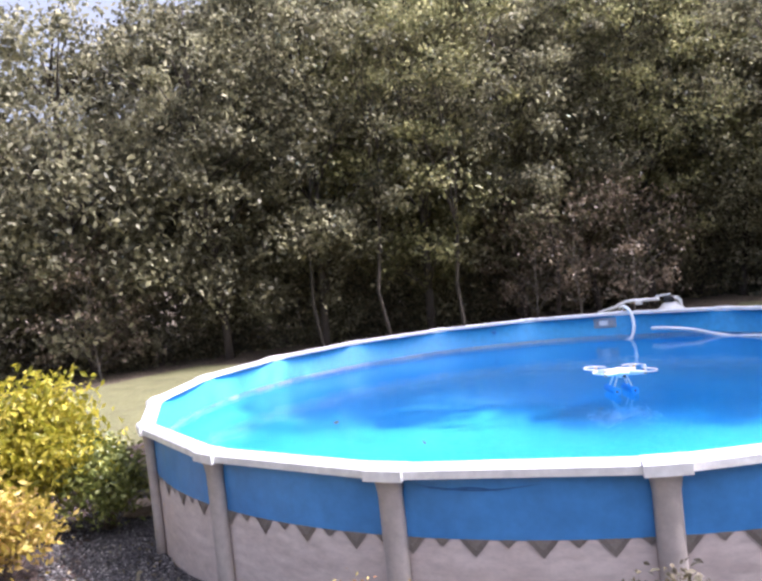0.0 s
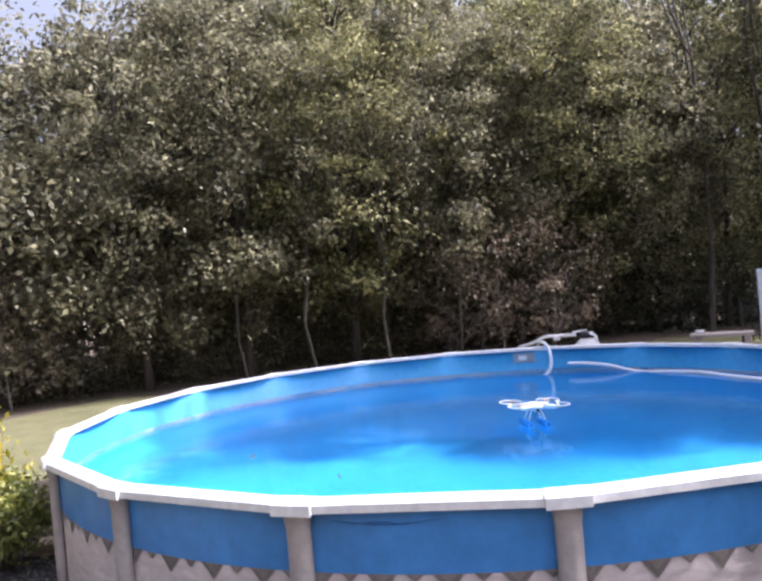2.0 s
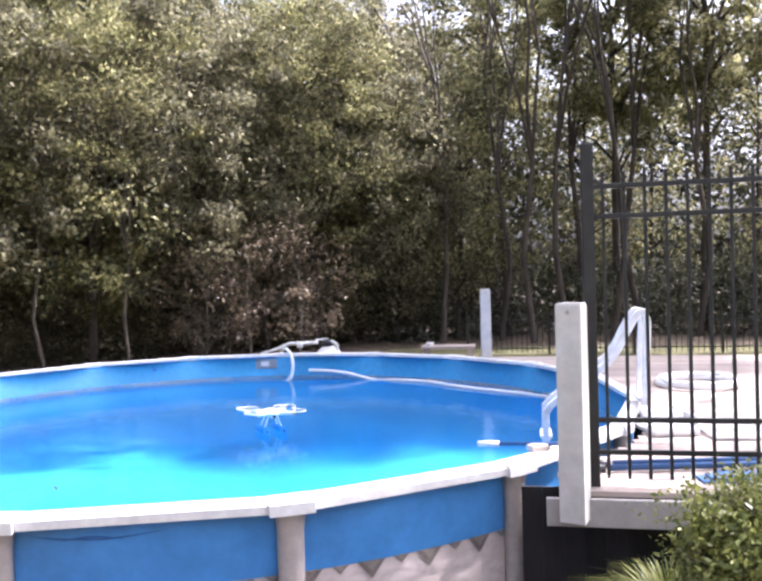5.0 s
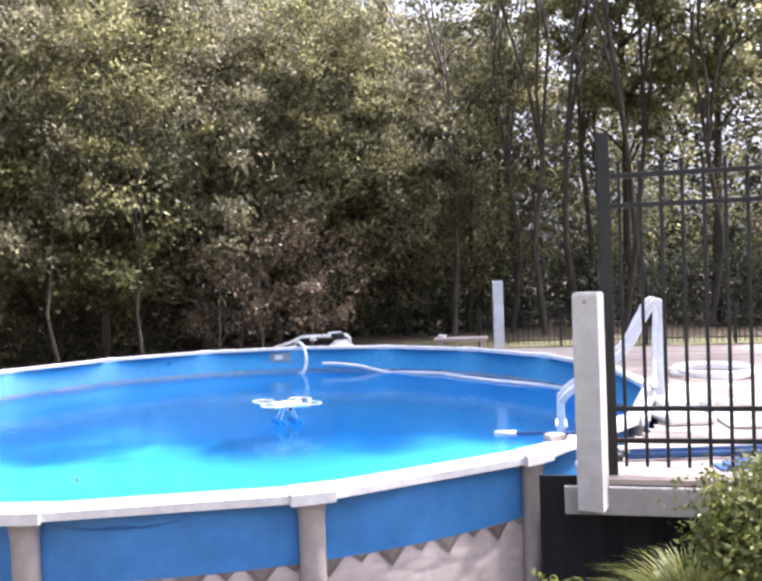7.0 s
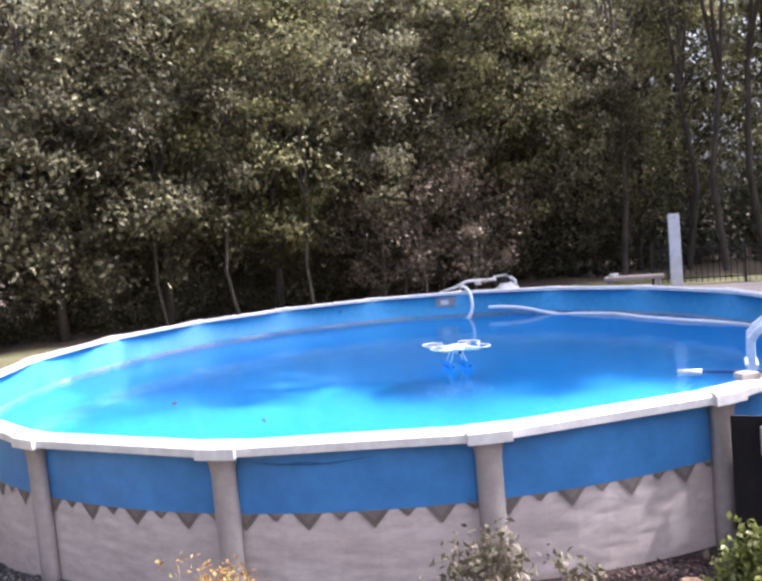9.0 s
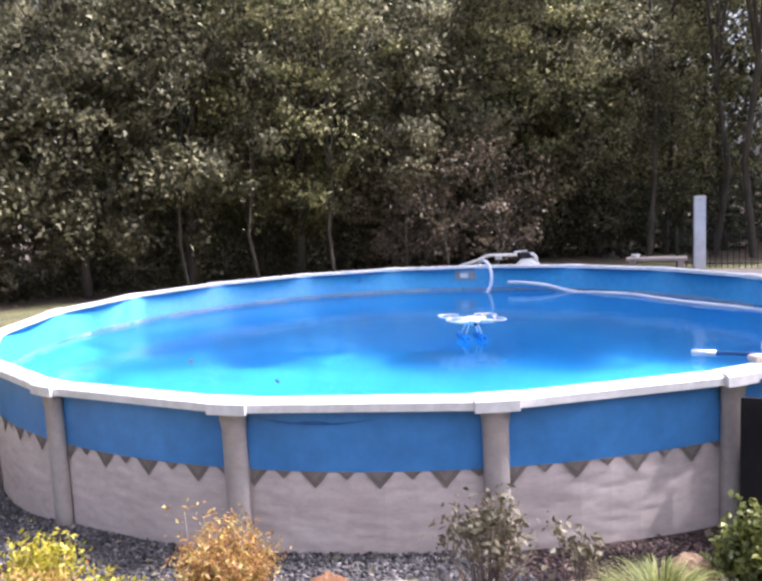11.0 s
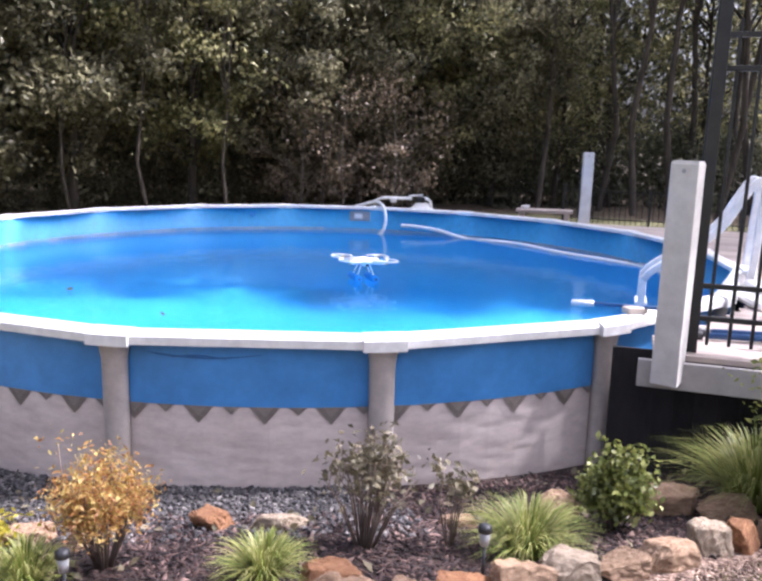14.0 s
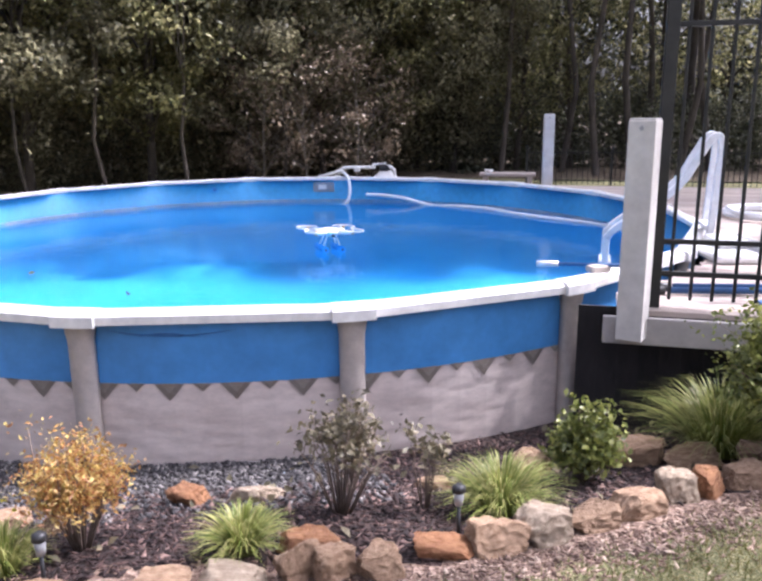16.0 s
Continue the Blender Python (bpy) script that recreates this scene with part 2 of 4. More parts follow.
LEAF_DRY = foliage("dry_leaves", [(0, (0.09, 0.075, 0.05)), (0.5, (0.17, 0.15, 0.09)), (1, (0.28, 0.23, 0.14))], 0.5, 0.3, 0.3)
BLADE = foliage("grass_blades", [(0, (0.12, 0.17, 0.03)), (0.5, (0.26, 0.29, 0.07)), (1, (0.50, 0.46, 0.20))], 0.4, 0.4, 0.2)

# ---- ground ----
BANK_U, BANK_H = [-50, 1.0, 3.0, 4.1, 4.6, 5.5, 6.2, 9.0, 60], [0.0, 0.0, 0.20, 0.32, 0.42, 0.64, 0.68, 0.72, 0.9]


def ground_height(x, y):
    x, y = np.asarray(x, float), np.asarray(y, float)
    h = np.interp(0.45 * x - 0.89 * y, BANK_U, BANK_H)
    lumps = 0.02 * np.sin(x * 2.3 + 1.7 * np.cos(y * 1.1)) * np.cos(y * 2.1 + np.sin(x * 1.3))
    return np.where(np.hypot(x, y) < R_WALL - 0.12, -0.08, h + lumps)


def ground_at(x, y):
    return float(ground_height(x, y))


BORDER = [(-7.0, -1.2), (-5.6, -2.9), (-4.6, -4.3), (-3.2, -5.3), (-1.4, -5.75), (0.2, -5.8), (1.2, -5.6), (1.85, -5.33), (2.3, -5.2), (2.7, -5.06), (3.08, -4.8), (3.44, -4.52), (3.68, -4.28), (3.95, -4.08), (4.6, -3.8), (5.6, -3.6)]


def border_y(x):
    return np.interp(x, [p[0] for p in BORDER], [p[1] for p in BORDER])


def in_bed(x, y):
    x, y = np.asarray(x, float), np.asarray(y, float)
    return (x > -7.0) & (x < 5.6) & (y > border_y(x)) & (y < 0.5 + 0 * x) & (np.hypot(x, y) < 6.6)


def axis(lo, hi, step, reach):
    out = [step * 1.35**k for k in range(40)]
    far = np.cumsum(out)
    far = far[far < reach]
    return np.concatenate([(lo - far)[::-1], np.arange(lo, hi + step / 2, step), hi + far])


def soil(name, stops, scale, fine, relief, rough=0.95):
    m, nt, b = nodes_of(name)
    vor = nt.nodes.new("ShaderNodeTexVoronoi")
    vor.inputs["Scale"].default_value = fine
    tc = nt.nodes.new("ShaderNodeTexCoord")
    nt.links.new(tc.outputs["Object"], vor.inputs["Vector"])
    sep = nt.nodes.new("ShaderNodeSeparateColor")
    nt.links.new(vor.outputs["Color"], sep.inputs["Color"])
    col = ramp(nt, sep.outputs["Red"], stops)
    col = mix(nt, 0.6, col, ramp(nt, noise_fac(nt, scale, 5), [(0.3, (0.5, 0.48, 0.46)), (0.7, (1.1, 1.1, 1.1))]), "MULTIPLY")
    nt.links.new(col, b.inputs["Base Color"])
    b.inputs["Roughness"].default_value = rough
    bump(nt, b, vor.outputs["Distance"], relief, 0.02)
    return m


LAWN = soil("lawn", [(0, (0.085, 0.085, 0.03)), (0.5, (0.15, 0.145, 0.06)), (1, (0.24, 0.215, 0.105))], 1.2, 90, 0.6)
MULCH = soil("bark_mulch", [(0, (0.013, 0.007, 0.005)), (0.5, (0.033, 0.018, 0.014)), (1, (0.075, 0.043, 0.034))], 2.0, 38, 0.9)
GRAVEL = soil("grey_gravel", [(0, (0.025, 0.022, 0.022)), (0.5, (0.062, 0.056, 0.055)), (1, (0.14, 0.128, 0.122))], 2.5, 42, 0.9)
LITTER = soil("leaf_litter", [(0, (0.04, 0.03, 0.02)), (0.5, (0.09, 0.065, 0.04)), (1, (0.17, 0.125, 0.08))], 0.8, 22, 0.8)

gx, gy = axis(-6.5, 6.5, 0.13, 420), axis(-8.2, 0.0, 0.13, 420)
GX, GY = np.meshgrid(gx, gy, indexing="ij")
GZ = ground_height(GX, GY)
ny = len(gy)
cell = (np.arange(len(gx) - 1)[:, None] * ny + np.arange(ny - 1)[None, :]).ravel()
ground_me = mesh_of("ground", np.stack([GX, GY, GZ], -1).reshape(-1, 3), np.stack([cell, cell + ny, cell + ny + 1, cell + 1], 1))
EARTH = soil("bare_earth_and_straw", [(0, (0.10, 0.058, 0.040)), (0.5, (0.22, 0.145, 0.105)), (1, (0.40, 0.29, 0.22))], 2.0, 55, 0.7)
for m in (LAWN, MULCH, GRAVEL, LITTER, EARTH):
    ground_me.materials.append(m)
cx, cy = ((GX[:-1, :-1] + GX[1:, 1:]) / 2).ravel(), ((GY[:-1, :-1] + GY[1:, 1:]) / 2).ravel()
cr = np.hypot(cx, cy)
slot = np.where(in_bed(cx, cy), 1, 0)
slot = np.where((cr < 4.72) & (cy < 2) & (cx < 2.1), 2, slot)
slot = np.where((cx > 0.5) & (cx < 5.6) & (border_y(cx) - cy > -0.05) & (border_y(cx) - cy < 0.26), 4, slot)
wood_edge = np.hypot(cx - 6, cy + 6) > 22.8
slot = np.where(wood_edge & (cy > -8), 3, slot)
ground_me.polygons.foreach_set("material_index", slot.astype(np.int32))
ground = tagged(smooth(new("ground", ground_me)), "mown lawn, mulched bed and wooded ground sloping to the pool", "ground", kind="structure")

# ---- pool ----
N_POST = 18
A0 = radians(-81.6)
STEP = 2 * math.pi / N_POST


def polar(r, a, z=0.0):
    return Vector((r * math.cos(a), r * math.sin(a), z))


def ring(n, start=0.0, span=2 * math.pi, ends=False):
    return [(polar(0, 0), polar(1, start + span * k / n)) for k in range(n + (1 if ends else 0))]


pool = thing("pool", Matrix(), "round above-ground pool with white rail and blue and cream wall", "pool")
part("wall", sweep(bmesh.new(), [(R_WALL, -0.07), (R_WALL, RIM - 0.03), (R_WALL - 0.012, RIM - 0.03), (R_WALL - 0.012, -0.07)], ring(144), True), WALL_CREAM, pool, "cream stone-print steel wall")
part("wall_band", sweep(bmesh.new(), [(R_WALL + 0.0008, RIM - 0.412), (R_WALL + 0.003, RIM - 0.412), (R_WALL + 0.003, RIM - 0.045), (R_WALL + 0.0008, RIM - 0.045)], ring(144), True), WALL_BLUE, pool, "plain blue upper band")
part("liner", sweep(bmesh.new(), [(R_WALL - 0.014, RIM - 0.035), (R_WALL - 0.014, 0.62), (R_WALL - 0.05, 0.44), (R_WALL - 0.18, 0.28), (R_WALL - 0.42, 0.15), (R_WALL - 0.8, 0.07), (R_WALL - 1.4, 0.02), (0.001, 0.0), (0.001, -0.02), (R_WALL - 0.02, -0.02), (R_WALL - 0.02, RIM - 0.035)], ring(144), True), LINER, pool, "smooth blue vinyl liner").data.shade_smooth()
for k in range(N_POST):
    bm = bmesh.new()
    for j in range(8):
        a = A0 + STEP * (k + (j + 0.5) / 8)
        big = j % 2 == 0
        w, h = (0.0205, 0.098) if big else (0.012, 0.045)
        top = RIM - 0.41

        def at(da, dz, out):
            return bm.verts.new(polar(R_WALL + out, a + da, top + dz))
        t = 0.42
        for x0, x1 in ((-w, 0), (w, 0)):
            outer = [at(x0, 0, 0.0055), at(x0 * (1 - t), 0, 0.0055), at(0, -h * (1 - t), 0.0055), at(0, -h, 0.0055)]
            bm.faces.new(outer if x0 < 0 else outer[::-1])
        inner = [at(-w * (1 - t), 0, 0.0045), at(0, -h * (1 - t), 0.0045), at(w * (1 - t), 0, 0.0045)]
        bm.faces.new(inner).material_index = 1
    bmesh.ops.solidify(bm, geom=bm.faces, thickness=0.002)
    part("chevron_border", bm, (TAN, PALE_TAN), pool, "tan chevron print")

# Thin tubes in darker blue paint the shade of wrinkles in the band.
CREASE_SHADE = surface("crease_shade_blue", (0.03, 0.12, 0.32), (0.045, 0.16, 0.38), 3, 12, 0.4, relief=0.01)
for k, (d0, d1, z0, sag) in enumerate(((1.8, 11.5, 0.115, 0.030), (4.0, 8.5, 0.150, -0.018), (2.5, 7.0, 0.128, 0.012))):
    crease = [polar(R_WALL + 0.0022, A0 + radians(d0 + (d1 - d0) * j / 14), RIM - z0 - sag * math.sin(math.pi * j / 14)) for j in range(15)]
    part("crease", tube(bmesh.new(), crease, [0.0005 + 0.0045 * math.sin(math.pi * (j + 0.1) / 14.4) for j in range(15)], 6), CREASE_SHADE, pool, "thin dark-blue line painting the shade of a crease in the blue band")
rail_profile = [(R_OUT - 0.128, RIM - 0.045), (R_OUT - 0.128, RIM - 0.012), (R_OUT - 0.112, RIM), (R_OUT - 0.06, RIM + 0.004), (R_OUT - 0.015, RIM - 0.006), (R_OUT, RIM - 0.022), (R_OUT, RIM - 0.066), (R_OUT - 0.012, RIM - 0.066), (R_OUT - 0.014, RIM - 0.03), (R_OUT - 0.1, RIM - 0.035)]
for k in range(N_POST):
    a, b = A0 + STEP * k, A0 + STEP * (k + 1)
    part("top_rail", sweep(bmesh.new(), rail_profile, [(polar(0, 0), polar(1, a + 0.002)), (polar(0, 0), polar(1, b - 0.002))]), WHITE, pool, "white resin top rail")
cap_profile = [(o + (0.006 if o > R_OUT - 0.05 else -0.006 if o < R_OUT - 0.1 else 0), z + (0.006 if z > RIM - 0.04 else -0.009)) for o, z in rail_profile[:8]]
for k in range(N_POST):
    a = A0 + STEP * k
    cap = part("rail_cap", sweep(bmesh.new(), cap_profile, [(polar(0, 0), polar(1, a + d)) for d in (-0.028, -0.012, 0.012, 0.028)]), WHITE, pool, "white joint cap")
    bm = bmesh.new()
    rows = []
    side = Vector((-math.sin(a), math.cos(a), 0))
    out = polar(1, a)
    for z, w, d in ((-0.04, 0.070, 0.068), (0.4, 0.068, 0.066), (RIM - 0.17, 0.069, 0.066), (RIM - 0.10, 0.078, 0.078), (RIM - 0.05, 0.094, 0.094)):
        rows.append([bm.verts.new(out * (R_WALL + 0.006 + e * d) + side * (w * s) + Vector((0, 0, z))) for s, e in ((-1, 0), (-1, 0.55), (-0.72, 0.93), (0, 1.03), (0.72, 0.93), (1, 0.55), (1, 0))])
    for lo, hi in zip(rows, rows[1:]):
        for i in range(6):
            f = bm.faces.new((lo[i], lo[i + 1], hi[i + 1], hi[i]))
            f.smooth = True
        bm.faces.new((lo[6], lo[0], hi[0], hi[6]))
    bm.faces.new(rows[0][::-1])
    bm.faces.new(rows[-1])
    part("upright", bm, TAUPE, pool, "taupe resin upright")

# ---- water ----
m, nt, b = nodes_of("pool_water")
glass = nt.nodes.new("ShaderNodeBsdfGlass")
glass.inputs["IOR"].default_value, glass.inputs["Roughness"].default_value = 1.33, 0.06
glass.inputs["Color"].default_value = (0.78, 0.93, 1.0, 1)
bn = nt.nodes.new("ShaderNodeBump")
bn.inputs["Strength"].default_value, bn.inputs["Distance"].default_value = 0.3, 0.02
nt.links.new(noise_fac(nt, 6.0, 3, stretch=(1.0, 0.6, 1.0)), bn.inputs["Height"])
nt.links.new(bn.outputs["Normal"], glass.inputs["Normal"])
nt.links.new(glass.outputs["BSDF"], nt.nodes["Material Output"].inputs["Surface"])
POOL_WATER = m
bm = bmesh.new()
bmesh.ops.create_circle(bm, cap_ends=True, segments=144, radius=R_WALL - 0.0205, matrix=pose(0, 0, WATER))
water = part("water", bm, POOL_WATER, None)
water.visible_shadow = False
tagged(water, "clear still blue pool water", "water", kind="structure")
# white ring on the liner at the water's edge
part("water_line", sweep(bmesh.new(), [(R_WALL - 0.015, WATER - 0.004), (R_WALL - 0.015, WATER + 0.046), (R_WALL - 0.020, WATER + 0.042), (R_WALL - 0.020, WATER - 0.004)], ring(144), True), LINE_WHITE, pool, "white water line")

# ---- deck ----
deck = thing("deck", pose(3.3, -3.05, DECK), "grey-white timber deck built against the pool", "deck")


def deck_edge(y):
    """Where the boards stop short of the pool."""
    r = R_OUT + 0.03
    return max(3.36, math.sqrt(max(r * r - y * y, 0)) if abs(y) < r else 0) if y < 3.0 else max(2.35, math.sqrt(max(r * r - y * y, 0)))


y = -3.03
while y < 4.2:
    x0 = max(deck_edge(y), deck_edge(y + 0.13))
    part("deck_board", boxed((9.2 - x0, 0.134, 0.034), pose((x0 + 9.2) / 2, y + 0.067, DECK - 0.017), 0.004), BOARD, deck)
    y += 0.141
part("fascia", boxed((5.94, 0.04, 0.155), pose(6.25, -3.06, DECK - 0.113), 0.004), MUTED_GREY, deck, "grey fascia board, its colour darkened for the overhang's shade")
for xx, yy in ((4.2, -2.7), (6.4, -2.7), (8.6, -2.7), (5.2, 1.5), (8.6, 1.5)):
    part("support_post", boxed((0.1, 0.1, DECK + 0.1), pose(xx, yy, DECK / 2 - 0.05)), BARK, deck)
for yy in (-2.9, -1.0, 1.0, 3.0):
    part("joist", boxed((4.4, 0.05, 0.18), pose(6.9, yy, DECK - 0.125)), BARK, deck)

# Boards added to close the deck's underside, coloured as the shade there.
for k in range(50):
    part("skirting_board", boxed((0.1196, 0.02, DECK), pose(3.2 + 0.12 * k, -2.83, DECK / 2 - 0.037)), UNDERDECK_SHADE, deck, "near-black boards added to stand for the shade under the deck")
part("skirting", boxed((0.03, 2.2, DECK), pose(4.28, -1.2, DECK / 2 - 0.05, 0, 0, 8)), UNDERDECK_SHADE, deck, "near-black boards added to stand for the shade under the deck")


def deck_post(x, y, low, high, turn, label):
    ob = thing("deck_post", pose(x, y, low, 0, 0, turn), label, "post", "deck corner posts")
    part("sleeve", boxed((0.142, 0.142, high - low), pose(x, y, low, 0, 0, turn) @ pose(0, 0, (high - low) / 2), 0.006), PAINT, ob)
    part("cap", boxed((0.132, 0.132, 0.012), pose(x, y, low, 0, 0, turn) @ pose(0, 0, high - low + 0.004), 0.003), PAINT, ob)
    part("bolt", tube(bmesh.new(), [pose(x, y, low, 0, 0, turn) @ Vector((0, -0.072 - d, high - low - 0.04)) for d in (0, 0.006)], 0.012), GREY, ob, "steel bolt head")
    return ob


deck_post(3.436, -3.095, RIM - 0.25, RIM + 0.945, -18, "square white-painted timber post at the deck's front corner")
deck_post(2.60, 3.60, 0.0, RIM + 0.935, 8, "square white-painted timber post behind the pool")

# ---- tall iron fence on the deck ----
FX, FY = 3.55, -2.92
fence = thing("iron_fence", pose(FX, FY, DECK), "tall black iron picket fence along the deck's front edge", "fence")
part("post", boxed((0.07, 0.07, 1.95), pose(FX, FY, DECK + 0.975), 0.004), IRON, fence)
part("post", boxed((0.07, 0.07, 1.95), pose(FX + 2.55, FY, DECK + 0.975), 0.004), IRON, fence)
for z in (RIM + 1.605, RIM + 1.435, RIM + 0.278, RIM + 0.095):
    part("rail", boxed((2.48, 0.032, 0.028), pose(FX + 1.275, FY, z), 0.003), IRON, fence)
for k in range(22):
    part("picket", boxed((0.018, 0.018, 1.74), pose(FX + 0.085 + 0.1135 * k, FY, RIM + 0.815), 0.002), IRON, fence)

# ---- woods ----
def crown_points(rng, centre, radii, clumps, per, blob, hollow=0.55):
    """Leaf places in clumps over the outer part of an ellipsoid."""
    d = rng.normal(size=(clumps, 3))
    d /= np.linalg.norm(d, axis=1)[:, None]
    c = centre + d * radii * rng.uniform(hollow, 1.05, clumps)[:, None]
    n = rng.poisson(per, clumps)
    i = np.repeat(np.arange(clumps), n)
    size = rng.uniform(0.5, 1.5, clumps)[i][:, None] * blob
    return c, c[i] + rng.normal(size=(len(i), 3)) * size * (1, 1, 0.7)


def tree(seed, height, spread, low, leaf, bark, per=75, clumps=150, size=0.13, radius=0.14):
    """A broad-leaved tree at the origin: tapered trunk with limbs, and a crown of leaf clumps from low to height."""
    rng = np.random.default_rng(seed)
    ob = thing("tree", Matrix(), "", "tree", "trees at the edge of the woods")
    mid, half = (low + height) / 2, (height - low) / 2
    lean = rng.normal(size=2) * 0.25
    bm = bmesh.new()
    stem = [Vector((lean[0] * s + 0.06 * math.sin(7 * s + seed), lean[1] * s + 0.06 * math.cos(5 * s + seed), height * 0.86 * s - 0.1)) for s in np.linspace(0, 1, 9)]
    tube(bm, stem, [radius * (1.25 if k == 0 else 1 - 0.1 * k) for k in range(9)], 8)
    centres, pts = crown_points(rng, np.array([0, 0, mid]), np.array([spread, spread, half]), clumps, per, 0.31)
    for c in centres[:: max(1, clumps // 26)]:
        s = min(max((c[2] - spread * 0.5) / (height * 0.86), 0.12), 0.9)
        k = min(int(s * 8), 7)
        a = stem[k].lerp(stem[k + 1], s * 8 - k)
        e = Vector(c)
        m = a.lerp(e, 0.5) + Vector((0, 0, 0.25))
        tube(bm, [a, m, e], [radius * 0.36, radius * 0.22, radius * 0.07], 5)
    part("trunk", bm, bark, ob)
    hang("crown", leaves("crown", pts, size, rng, 0.55, spread=1.0, facing=np.array([0, 0, 0.5])), leaf, ob)
    return ob


def bare_tree(seed, height, radius, bark):
    """A thin, nearly leafless tree: a long stem that forks into upright twigs."""
    rng = np.random.default_rng(seed)
    ob = thing("tree", Matrix(), "", "tree", "bare trees in the woods")
    bm = bmesh.new()
    tips = []

    def grow(p, d, length, r, depth):
        q = p + d * length
        tube(bm, [p, p.lerp(q, 0.5) + Vector(rng.normal(size=3)) * length * 0.03, q], [r, r * 0.85, r * 0.7], 5 if depth else 8, cap=False)
        if depth == 4:
            tips.append(q)
            return
        for _ in range(2 if depth else 3):
            e = (d + Vector(rng.normal(size=3)) * 0.26 + Vector((0, 0, 0.12))).normalized()
            grow(q, e, length * rng.uniform(0.5, 0.75), r * 0.6, depth + 1)

    grow(Vector((0, 0, -0.1)), Vector((rng.normal() * 0.03, rng.normal() * 0.03, 1)).normalized(), height * 0.42, radius, 0)
    part("trunk", bm, bark, ob)
    pts = np.concatenate([np.array(t) + rng.normal(size=(14, 3)) * 0.5 for t in tips])
    hang("crown", leaves("crown", pts, 0.10, rng, 0.5), LEAF_GREEN, ob)
    return ob


def plant_out(made, spots, label):
    """The first spot takes the tree itself, the others take copies."""
    for k, (x, y, turn, scale) in enumerate(spots):
        m = pose(x, y, ground_at(x, y) - 0.02, 0, 0, turn) @ Matrix.Scale(scale, 4)
        ob = copy_thing(made, m) if k else made
        ob.matrix_basis = m
        tagged(ob, label)


oak_a = tree(11, 13.0, 3.6, 1.5, LEAF_OAK, BARK, 146, 235, 0.160, 0.13)
oak_b = tree(12, 14.0, 3.4, 1.7, LEAF_GREEN, BARK, 139, 230, 0.156, 0.13)
oak_c = tree(13, 11.0, 3.2, 1.0, LEAF_OAK, BARK, 139, 210, 0.156, 0.11)
low_d = tree(14, 5.6, 2.5, 0.2, LEAF_BROWN, PALE_BARK, 30, 80, 0.13, 0.04)
left_e = tree(15, 8.6, 3.0, 0.4, LEAF_OAK, BARK, 129, 185, 0.160, 0.10)
tall_f = tree(16, 17.5, 2.9, 7.0, LEAF_GREEN, BARK, 110, 150, 0.21, 0.19)
thin_h = tree(17, 12.0, 2.2, 1.2, LEAF_GREEN, BARK, 55, 90, 0.15, 0.10)
plant_out(oak_a, [(-11.6, 10.4, 10, 1.0), (-7.4, 15.6, 130, 1.0), (-15.2, 13.6, 200, 1.12), (-3.2, 21.0, 260, 1.05), (-10.4, 20.0, 300, 1.2)], "large evergreen oak with dense grey-green leaves at the wood's edge")
plant_out(oak_b, [(-9.4, 13.0, 40, 1.0), (-4.0, 18.2, 170, 0.95), (-13.2, 17.4, 280, 1.1), (-6.0, 23.0, 80, 1.15)], "tall broad-leaved tree with olive green leaves")
plant_out(oak_c, [(-13.6, 8.2, 0, 1.07), (-5.6, 17.6, 210, 0.9), (-1.6, 20.4, 100, 0.92), (-17.0, 10.6, 60, 1.0), (-8.6, 17.6, 330, 1.0)], "dense dark evergreen tree with low branches")
plant_out(left_e, [(-16.2, 5.6, 20, 1.27), (-18.6, 3.6, 140, 1.02), (-20.0, 7.5, 250, 0.95), (-21.5, 1.0, 90, 0.8), (-24.5, 4.0, 200, 0.9), (-23.5, 9.5, 60, 1.0), (-27.5, 1.0, 120, 0.8)], "shaded evergreen tree with branches down to the ground")
plant_out(low_d, [(-5.4, 15.2, 0, 0.9), (-6.6, 14.6, 70, 0.7), (-3.9, 15.8, 150, 0.75), (-15.0, 4.9, 300, 0.7)], "half-bare brown understorey tree")
# The four at x 8-11, y 6-11 stand unseen, placed to shade the water.
plant_out(tall_f, [(6.8, 24.2, 0, 1.0), (9.4, 6.2, 90, 0.82), (8.3, 7.7, 200, 1.12), (8.8, 10.4, 300, 1.2), (1.6, 27.0, 150, 1.1), (10.0, 24.0, 250, 1.1), (12.4, 17.5, 130, 1.1), (10.4, 9.8, 40, 1.05)], "tall slim tree with a high thin crown")
# The last, enlarged one is added out of view to dapple bed and deck.
plant_out(thin_h, [(0.6, 21.6, 0, 1.0), (2.4, 23.0, 120, 1.05), (5.8, 25.6, 220, 1.1), (8.4, 27.5, 300, 1.2), (12.0, 24.0, 60, 1.1), (-0.6, 25.0, 180, 1.2), (15.0, 22.5, 270, 1.1), (13.4, 0.8, 15, 1.7)], "thin young tree with sparse green leaves")
bare_g = bare_tree(21, 15, 0.12, BARK)
